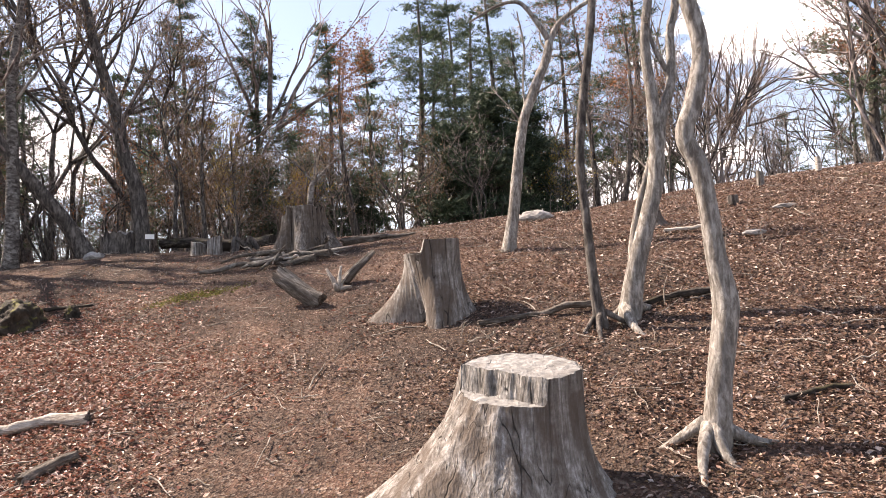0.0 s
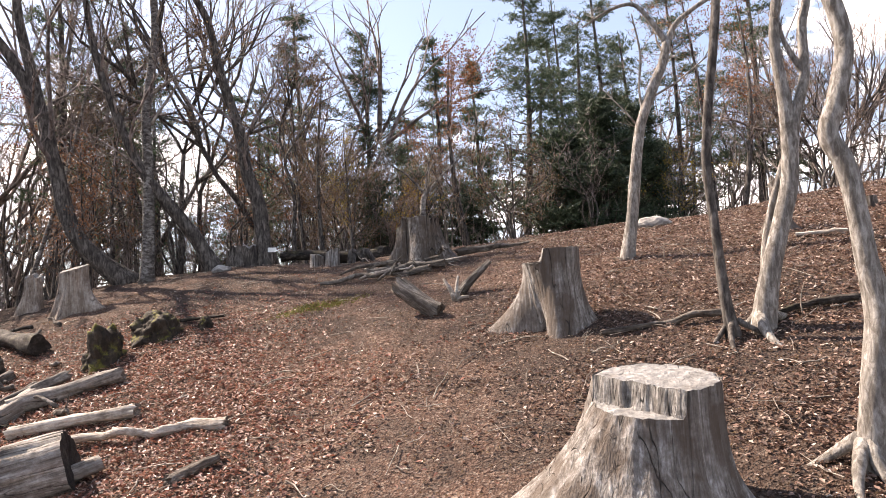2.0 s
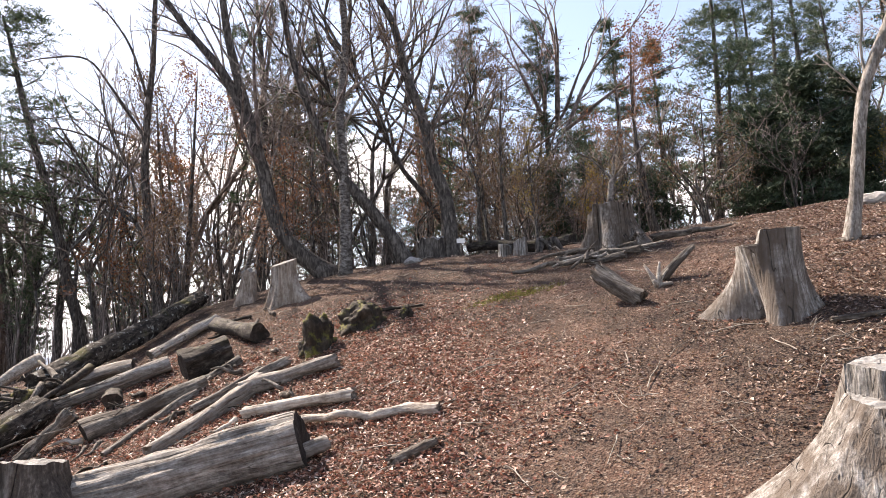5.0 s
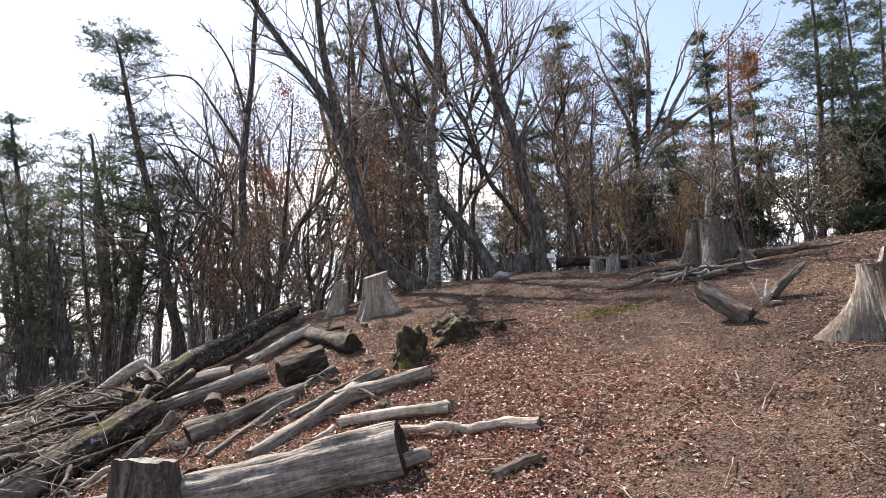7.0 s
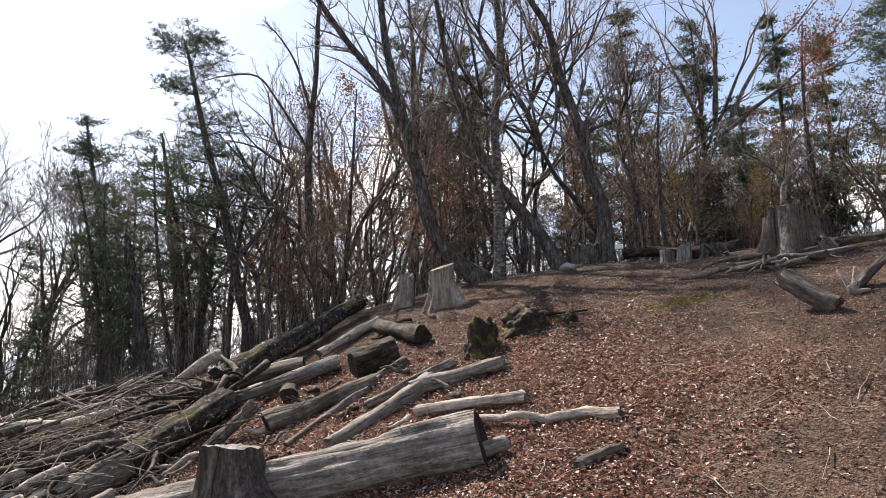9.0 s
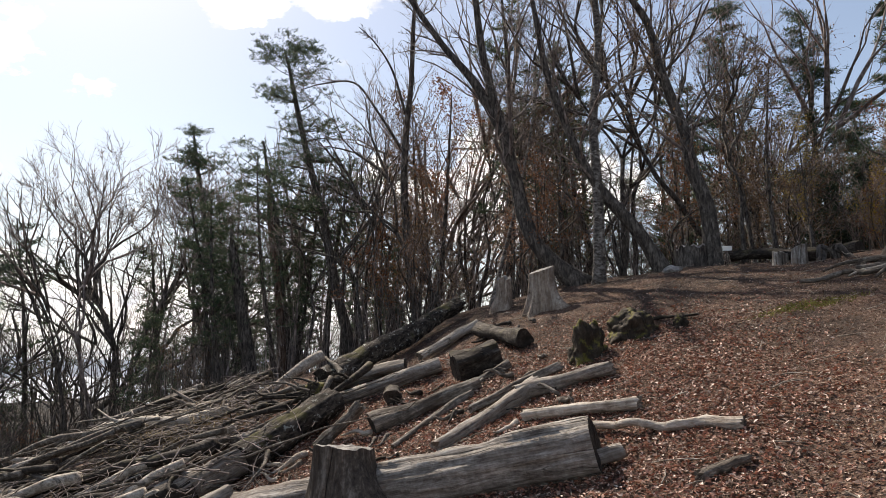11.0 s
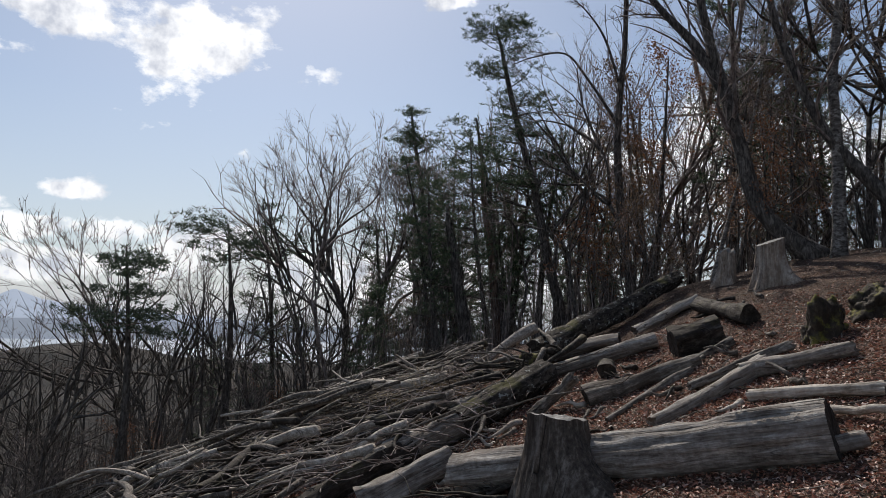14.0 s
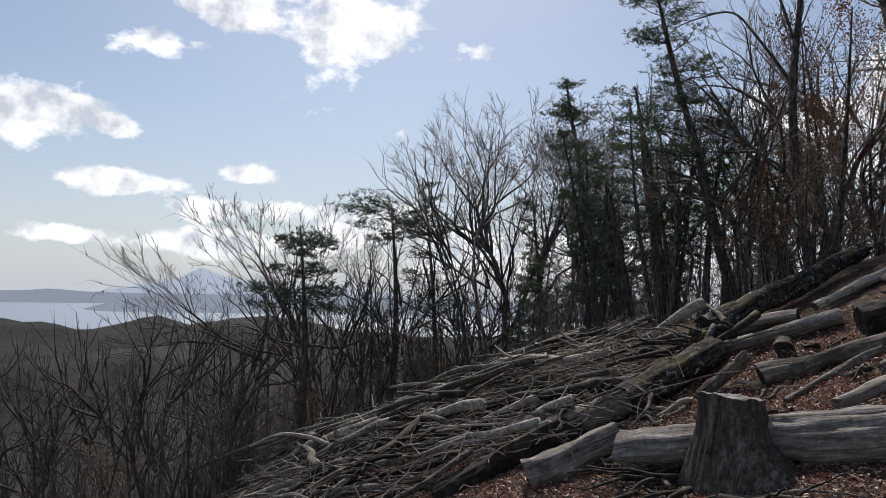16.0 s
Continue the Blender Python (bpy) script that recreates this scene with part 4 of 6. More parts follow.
def brush_pile():
    rg = random.Random(77)
    looks = ((BRANCH, "dead grey branch in the brushwood pile"), (LOG_DARK, "dark barked branch in the brushwood pile"), (LOG_PALE, "bleached bare branch in the brushwood pile"), (BRANCH, "thin grey stick in the brushwood pile"))
    for k in range(215):
        a, d = radians(rg.uniform(-82, -56.5)), rg.uniform(6.9, 10.7)
        thick = k % 4 == 0
        x, y = d * math.sin(a), d * math.cos(a)
        heading = radians(rg.gauss(-122, 20 if thick else 42))
        L = rg.uniform(1.2, 2.6) if thick else rg.uniform(0.4, 1.7)
        r = rg.uniform(0.035, 0.075) if thick else rg.choice((0.010, 0.013, 0.016, 0.02, 0.026, 0.032))
        m, lab = looks[rg.choice((0, 0, 0, 1, 1, 2) if thick else (0, 0, 1, 1, 1, 3, 3, 2))]
        heap = 0.22 * noise.noise((x * 0.9, y * 0.9, 4.0)) + 0.12
        brush_branch(rg, (x, y, rg.uniform(0.02, 0.20) + max(0, heap) + 0.12 * min(1, max(0, d - 8))), heading, L, r, m, lab, rg.uniform(-0.2, 0.12), rg.choice((0, 1, 2, 2, 3)))
    for k in range(34):          # the snarl where the long trunk meets the thick log
        a = rg.uniform(0, 6.283)
        w = abs(rg.gauss(0, 0.3))
        brush_branch(rg, (-6.72 + w * math.sin(a), 4.85 + w * math.cos(a), rg.uniform(0.05, 0.38)), radians(rg.gauss(-140, 60)), rg.uniform(0.25, 0.8), rg.uniform(0.012, 0.05), rg.choice((LOG_DARK, LOG_DARK, BRANCH)), "dark broken branch at the foot of the long trunk", rg.uniform(-0.15, 0.2), 1)
    # the long bare limbs that reach out over the valley side
    limb([(-9.34, 4.55, 0.59), (-9.83, 4.21, 0.33), (-10.26, 3.98, 0.29), (-10.67, 3.73, 0.13), (-11.13, 3.37, 0.11), (-11.53, 3.06, 0.02)], 0.06, 0.02, LOG_PALE, "long bare bleached limb reaching out of the pile", 1)
    limb([(-8.65, 2.39, -0.11), (-9.02, 2.11, -0.29), (-9.39, 1.8, -0.4), (-9.77, 1.54, -0.34), (-10.13, 1.22, -0.35), (-10.5, 0.9, -0.55)], 0.05, 0.015, LOG_PALE, "long bare bleached limb reaching out of the pile", 2)
    limb([(-7.25, 3.25, 0.26), (-7.1, 3.05, 0.13), (-6.99, 2.79, 0.09), (-6.96, 2.6, 0.03), (-7.0, 2.3, -0.1)], 0.03, 0.02, LOG_PALE, "bleached bare limb on the pile", 3)
    limb([(-9.56, 4.08, 0.39), (-8.91, 3.03, 0.25), (-7.91, 2.03, -0.08), (-7.69, 1.63, -0.2), (-7.76, 1.54, -0.4)], 0.06, 0.05, LOG_DARK, "dark forked limb lying over the pile", 4)
    limb([(-8.36, 6.25, 1.40), (-8.45, 6.06, 1.29), (-8.62, 5.83, 1.08), (-8.75, 5.55, 0.85)], 0.075, 0.055, LOG_PALE, "thick bleached splintered limb in the brushwood pile", 5)
    limb([(-8.32, 4.91, 0.84), (-8.42, 4.57, 0.8), (-8.46, 4.29, 0.7), (-8.48, 4.0, 0.5), (-8.6, 3.6, 0.35)], 0.085, 0.07, BRANCH, "thick grey limb in the brushwood pile", 6)
    limb([(-7.77, 4.47, 0.82), (-8.2, 4.14, 0.69), (-8.74, 3.99, 0.68), (-9.22, 3.91, 0.61), (-9.6, 3.6, 0.4)], 0.075, 0.045, LOG_PALE, "thick bleached limb in the brushwood pile", 7)
    mesh = Mesh()
    for k in range(1100):
        a, d = radians(rg.uniform(-84, -56)), rg.uniform(6.6, 11.2)
        x, y = d * math.sin(a), d * math.cos(a)
        s = smooth_path(crooked(rg, (x, y, rg.uniform(0.02, 0.35)), radians(rg.gauss(-125, 60)), rg.uniform(0.2, 0.8), rg.uniform(0.003, 0.008), 0.2, rg.uniform(-0.05, 0.2)), 1)
        mesh.tube([q[:3] for q in s], [max(0.003, q[3]) for q in s], 4, False)
    tagged(part("brushwood_twigs", mesh, TWIG), "tangled thin twigs heaped on the slope", "twigs", kind="stuff")
    grass = Mesh()
    for k in range(420):
        x, y = -7.9 + rg.gauss(0, 0.35), 4.1 + rg.gauss(0, 0.35)
        z = ground(x, y, False)
        a, L = rg.uniform(0, 6.28), rg.uniform(0.2, 0.5)
        dx, dy = math.cos(a) * L, math.sin(a) * L
        w = 0.004
        p = [(x, y, z), (x + dx * 0.4, y + dy * 0.4, z + L * 0.8), (x + dx, y + dy, z + L * 0.7)]
        grass.add([(p[0][0] - w, p[0][1], p[0][2]), (p[0][0] + w, p[0][1], p[0][2]), (p[1][0] + w, p[1][1], p[1][2]), (p[1][0] - w, p[1][1], p[1][2]), p[2]], [(0, 1, 2, 3), (3, 2, 4)])
    tagged(part("dry_grass", grass, GRASS, smooth=False), "tuft of dry straw-coloured grass in the pile", "grass", kind="stuff")


brush_pile()


rotten_stump(-6.80, 4.90, (0.24, 0.22, 0.30), "dark rotten root collar at the end of the long trunk", 12.3)


def roots_near_stump():
    rg = random.Random(9)
    for k in range(26):
        a = rg.uniform(2.0, 5.2)
        w = rg.uniform(0.2, 0.5)
        brush_branch(rg, (-4.36 + w * math.sin(a), 2.98 + w * math.cos(a), rg.uniform(0.03, 0.10)), a + rg.gauss(0, 0.8), rg.uniform(0.4, 0.9), rg.uniform(0.012, 0.026), rg.choice((BRANCH, LOG_DARK)), "gnarled dead twig beside the dark stump", 0.03, 2)


roots_near_stump()


def roots_of_split_stump():
    rg = random.Random(19)
    for k in range(12):
        a = radians(rg.uniform(110, 260))
        w = rg.uniform(0.26, 0.36)
        brush_branch(rg, (-1.87 + w * math.sin(a), 8.10 + w * math.cos(a), rg.uniform(0.03, 0.12)), a + rg.gauss(0, 0.7), rg.uniform(0.25, 0.65), rg.uniform(0.02, 0.042), rg.choice((BRANCH, BRANCH, LOG_PALE)), "gnarled bare root at the foot of the split stump", -0.04, 1, "root", "roots of the split stump")


def wood_scraps():
    """Broken bits of bark and branch between the logs."""
    rg = random.Random(33)
    for k in range(60):
        a, d = radians(rg.uniform(-57, -38)), rg.uniform(6.0, 9.6)
        if k % 3 == 0:
            a, d = radians(rg.uniform(-62, -50)), rg.uniform(5.8, 7.2)
        x, y = d * math.sin(a), d * math.cos(a)
        brush_branch(rg, (x, y, rg.uniform(0.02, 0.05)), radians(rg.gauss(-140, 50)), rg.uniform(0.12, 0.45), rg.uniform(0.008, 0.03), rg.choice((BRANCH, BRANCH, LOG_DARK, LOG_PALE)), "broken scrap of dead branch lying in the leaves", 0.0, rg.choice((0, 0, 1)), "wood", "wood scraps between the logs")



roots_of_split_stump()
wood_scraps()


def stone(x, y, size, label, seed):
    mesh = bmesh.new()
    bmesh.ops.create_icosphere(mesh, subdivisions=3, radius=1)
    for v in mesh.verts:
        n = v.co.normalized()
        k = 1 + 0.35 * noise.noise(n * 1.3 + Vector((seed, 0, 0))) + 0.12 * noise.noise(n * 4)
        v.co = Vector((n.x * size[0], n.y * size[1], n.z * size[2])) * k
    me = bpy.data.meshes.new("stone")
    mesh.to_mesh(me)
    mesh.free()
    me.materials.append(STONE)
    ob = new("stone", me)
    ob.location = (x, y, ground(x, y) + size[2] * 0.35)
    tagged(ob, label, "stone", "stones on the slope")


stone(-4.95, 9.45, (0.13, 0.08, 0.06), "pale flat stone at the brow of the slope", 1)
stone(0.72, 8.75, (0.2, 0.15, 0.09), "grey boulder half sunk in leaves", 2)
stone(-2.42, 3.1, (0.05, 0.04, 0.03), "small grey stone in the litter", 3)
stone(2.3, 6.2, (0.10, 0.05, 0.03), "pale stone on the hillside", 4)
stone(2.9, 7.0, (0.12, 0.06, 0.03), "pale stone on the hillside", 5)


def moss_patch():
    rg, mesh = random.Random(3), Mesh()
    for k in range(2000):
        x, y = -2.5 + rg.gauss(0, 0.14), 6.62 + rg.gauss(0, 0.085)
        x += (y - 6.62) * 1.2
        z = ground(x, y)
        a, h = rg.uniform(0, 6.28), rg.uniform(0.006, 0.02)
        w = 0.007
        mesh.add([(x - w * math.cos(a), y - w * math.sin(a), z), (x + w * math.cos(a), y + w * math.sin(a), z), (x + rg.gauss(0, 0.01), y + rg.gauss(0, 0.01), z + h)], [(0, 1, 2)])
    tagged(part("moss_patch", mesh, MOSS, smooth=False), "bright green cushion of moss on bare soil", "moss", kind="stuff")


moss_patch()


def little_sign():
    x, y = -4.15, 9.35
    m, g = material("white sign board")
    finish(g, (0.75, 0.75, 0.72, 1), 0.6)
    ob = thing("small_sign", pose(x, y, ground(x, y), 0, 0, 24), "small white sign board on a short stake", "sign")
    st, bd = Mesh(), Mesh()
    st.tube([(0, 0, -0.05), (0, 0, 0.22)], [0.008, 0.008], 6)
    bd.add([(-0.055, -0.012, 0.2), (0.055, -0.012, 0.2), (0.055, -0.012, 0.26), (-0.055, -0.012, 0.26), (-0.055, -0.006, 0.2), (0.055, -0.006, 0.2), (0.055, -0.006, 0.26), (-0.055, -0.006, 0.26)], [(0, 1, 2, 3), (7, 6, 5, 4), (0, 4, 5, 1), (1, 5, 6, 2), (2, 6, 7, 3), (3, 7, 4, 0)])
    part("stake", st, BRANCH, ob)
    part("board", bd, m, ob, smooth=False)


little_sign()


def dry_stalks():
    """Thin dead stalks that stand in the litter of the slope."""
    rg = random.Random(15)
    for x, y, h in ((1.78, 5.35, 0.34), (1.62, 5.1, 0.22), (0.62, 6.6, 0.14), (1.25, 5.0, 0.2), (2.3, 6.0, 0.2), (-0.1, 4.9, 0.1), (-4.6, 5.1, 0.12)):
        mesh = Mesh()
        mesh.tube(smooth_path([(0, 0, -0.02), (rg.gauss(0, 0.01), rg.gauss(0, 0.01), h * 0.5), (rg.gauss(0.02, 0.02), 0, h)], 4), list(np.linspace(0.005, 0.002, 9)), 5)
        for k in range(3):
            z = h * rg.uniform(0.4, 0.9)
            mesh.tube([(0, 0, z), (rg.gauss(0, 0.05), rg.gauss(0, 0.05), z + 0.05)], [0.003, 0.0015], 4)
        ob = part("dry_stalk", mesh, TWIG_PALE)
        ob.location = (x, y, ground(x, y))
        tagged(ob, "thin dead stalk standing in the leaf litter", "stalk", "dry stalks on the slope")


dry_stalks()

# ---- trees ----


class Plan:
    """How a bare broad-leaved tree branches: per level the count, angle, relative length, wobble and lift."""

    def __init__(self, nb=(9, 7, 6), ang=(0.75, 0.8, 0.8), rel=(0.5, 0.5, 0.42), wob=(0.1, 0.2, 0.27, 0.3), lift=(0.03, 0.06, 0.05, 0.03), start=(0.35, 0.2, 0.2), thin=0.0045, seg=(0.35, 0.28, 0.2, 0.14)):
        self.nb, self.ang, self.rel, self.wob, self.lift, self.start, self.thin, self.seg = nb, ang, rel, wob, lift, start, thin, seg


def shoots(rg, out, tips, plan, path, level, length):
    """Side branches of a finished path (rows of x, y, z, r), level by level."""
    if level >= len(plan.nb):
        return
    n = len(path)
    for j in range(plan.nb[level]):
        t = plan.start[level] + (1 - plan.start[level]) * (j + rg.random()) / plan.nb[level]
        i = min(n - 2, int(t * (n - 1)))
        p, q = Vector(path[i][:3]), Vector(path[i + 1][:3])
        d = turn_dir(rg, q - p, plan.ang[level] * rg.uniform(0.6, 1.25))
        if d.z < -0.15:
            d.z *= -0.6
        L = length * plan.rel[level] * rg.uniform(0.6, 1.2) * (1.15 - 0.65 * t)
        r = max(plan.thin, path[i][3] * rg.uniform(0.25, 0.42))
        kid, steps = [], max(3, int(L / plan.seg[level + 1]))
        x = p
        for k in range(steps + 1):
            kid.append((x.x, x.y, x.z, max(plan.thin * 0.6, r * (1 - 0.8 * k / steps))))
            d = (d + Vector((rg.gauss(0, 1), rg.gauss(0, 1), rg.gauss(0, 0.7))) * plan.wob[level + 1] + Vector((0, 0, plan.lift[level + 1]))).normalized()
            x = x + d * (L / steps)
        if level == len(plan.nb) - 1 and level > 0:
            q, end, o = kid[0], kid[-1], len(out[1].v)
            for c, w in ((1, 0), (-0.5, 0.87), (-0.5, -0.87)):
                out[1].v.append((q[0] + c * q[3], q[1] + w * q[3], q[2]))
            out[1].v.append(end[:3])
            out[1].f += [(o, o + 1, o + 3), (o + 1, o + 2, o + 3), (o + 2, o, o + 3)]
        else:
            out[min(level, 1)].tube([k[:3] for k in kid], [k[3] for k in kid], 5 if level == 0 else 3, False)
        if level >= len(plan.nb) - 2:
            tips.extend([Vector(k[:3]) for k in kid[1:]])
        shoots(rg, out, tips, plan, kid, level + 1, L)


def leaf_cloud(rg, tips, count, size, spread, name, mat, parent, label):
    mesh = Mesh()
    for _ in range(count):
        c = rg.choice(tips) + Vector((rg.gauss(0, spread), rg.gauss(0, spread), rg.gauss(0, spread)))
        a = turn_dir(rg, (0, 0, 1), rg.uniform(0.3, 2.6)) * size * rg.uniform(0.5, 0.9)
        b = a.orthogonal().normalized() * size * 0.5
        mesh.add([c - a, c + b, c + a, c - b], [(0, 1, 2, 3)])
    tagged(part(name, mesh, mat, parent, label, False), kind="stuff")


def trunk_mesh(path, sides=12, lump=0.10, seed=0, per=5, flare=0.0):
    p = smooth_path(path, per)
    if flare:
        z0 = p[0][2]
        p = [np.array((q[0], q[1], q[2], q[3] * (1 + flare * math.exp(-max(0, q[2] - z0) / 0.16)))) for q in p]
    m = Mesh()
    m.tube([q[:3] for q in p], [q[3] for q in p], sides, True, lump, seed)
    return m, p


def bare_tree(origin, path, label, seed, plan, trunk_mat=BARK_DARK, twig_mat=TWIG, extra=(), leaves=None, flare=0.35, roots=0, group="trees of the wood", sides=12, name="bare_tree", grow=None):
    """A tree: trunk along path (rows of x, y, z, r from the origin), extra stems, limbs and twigs."""
    rg = random.Random(seed)
    ob = thing(name, Matrix.Translation(origin), label, "tree", group)
    tm, p = trunk_mesh(path, sides, 0.12, seed, 5, flare)
    stems = [p]
    for e in extra:
        em, q = trunk_mesh(e, max(5, sides - 3), 0.12, seed + 3)
        stems.append(q)
        part("limb", em, trunk_mat, ob)
    for k in range(roots):
        a = 2 * math.pi * k / roots + rg.uniform(-0.5, 0.5)
        L, r = rg.uniform(0.16, 0.30), path[0][3]
        pts = []
        for i in range(6):
            t = i / 5
            x, y = math.cos(a + 0.4 * t) * (0.4 * r + L * t), math.sin(a + 0.4 * t) * (0.4 * r + L * t)
            z = ground(origin[0] + x, origin[1] + y) - origin[2] + 0.10 * (1 - t) ** 1.5 - 0.02 * t
            pts.append((x, y, z))
        tm.tube(pts, [r * (0.55 - 0.35 * i / 5) for i in range(6)], 8, True, 0.2, seed + k)
    part("trunk", tm, trunk_mat, ob)
    out, tips = [Mesh(), Mesh()], []
    for k, s in enumerate(stems):
        length = sum(float(np.linalg.norm(s[i + 1][:3] - s[i][:3])) for i in range(len(s) - 1))
        shoots(rg, out, tips, plan, s, 0, length if k == 0 else length * 0.9)
    if out[0].v:
        tagged(part("crown", out[0], twig_mat, ob), kind="stuff")
    if out[1].v:
        tagged(part("fine_crown", out[1], twig_mat, ob), kind="stuff")
    if leaves and tips:
        count, mat, size, lab = leaves
        leaf_cloud(rg, tips, count, size, 0.06, "foliage", mat, ob, lab)
    return ob


def spine(mesh, rg, b, w, L, wide):
    s = w.orthogonal().normalized()
    s.rotate(Matrix.Rotation(rg.uniform(0, 3.14), 3, w))
    s *= wide
    o = len(mesh.v)
    mesh.v.extend((b - s, b + s, b + w * L))
    mesh.f.append((o, o + 1, o + 2))


def pad(mesh, rg, pts, L, size, count):
    """A flat spray of needle bundles round the outer part of a bough, thickest past its middle."""
    n = len(pts) - 1
    centres = []
    for _ in range(max(4, count // 9)):
        t = min(1.0, max(0.22, rg.gauss(0.72, 0.2)))
        i = min(n - 1, int(t * n))
        c = pts[i].lerp(pts[i + 1], t * n - i)
        w = (0.10 + 0.20 * L) * (1.15 - abs(t - 0.65))
        centres.append(c + Vector((rg.gauss(0, w * 0.6), rg.gauss(0, w * 0.6), rg.gauss(0.015, 0.03 + 0.02 * L))))
    for c in centres:
        for _ in range(9):
            a = rg.uniform(0, 6.283)
            d = Vector((math.cos(a), math.sin(a), rg.uniform(-0.1, 1.3))).normalized()
            spine(mesh, rg, c + Vector((rg.gauss(0, 0.03), rg.gauss(0, 0.03), rg.gauss(0, 0.015))), d, size * rg.uniform(0.35, 0.75), size * 0.055)


def pine_tree(origin, path, label, seed, whorls=16, reach=1.0, start=0.35, needle=NEEDLE, size=0.15, dense=1.0, flat=0.0, group="pines of the wood", name="pine_tree", top=0.3, blades=20):
    rg = random.Random(seed)
    ob = thing(name, Matrix.Translation(origin), label, "pine", group)
    tm, p = trunk_mesh(path, 9, 0.1, seed, 5, 0.3)
    part("trunk", tm, BARK_DARK, ob)
    br, ne = Mesh(), Mesh()
    n = len(p)
    for k in range(whorls):
        t = start + (1 - start) * (k + rg.random() * 0.6) / whorls
        i = min(n - 1, int(t * (n - 1)))
        c = Vector(p[i][:3])
        u = (t - start) / (1 - start)
        for _ in range(rg.choice((2, 3, 3, 4))):
            a = rg.uniform(0, 6.283)
            L = reach * (top + (1 - top) * (1 - u) ** 0.8) * rg.uniform(0.55, 1.15)
            d = Vector((math.cos(a), math.sin(a), rg.uniform(-0.05, 0.25)))
            pts, x = [], c
            steps = 5
            for q in range(steps + 1):
                pts.append(x)
                d = (d + Vector((rg.gauss(0, 0.14), rg.gauss(0, 0.14), rg.gauss(0.08, 0.08) * (1 - flat)))).normalized()
                x = x + d * (L / steps)
            br.tube(pts, [max(0.004, p[i][3] * 0.32 * (1 - 0.75 * q / steps)) for q in range(steps + 1)], 3, False)
            pad(ne, rg, pts, L, size, int(blades * 10 * dense * (0.5 + 0.5 * min(1.5, L))))
    tip = Vector(p[-1][:3])
    for _ in range(40):
        spine(ne, rg, tip + Vector((rg.gauss(0, 0.05), rg.gauss(0, 0.05), rg.uniform(-0.3, 0.02))), turn_dir(rg, (0, 0, 1), rg.uniform(0.2, 1.1)), size * 0.6, size * 0.08)
    tagged(part("bough_frame", br, BARK_DARK, ob), kind="stuff")
    tagged(part("needle_crown", ne, needle, ob, "", False), kind="stuff")
    return ob


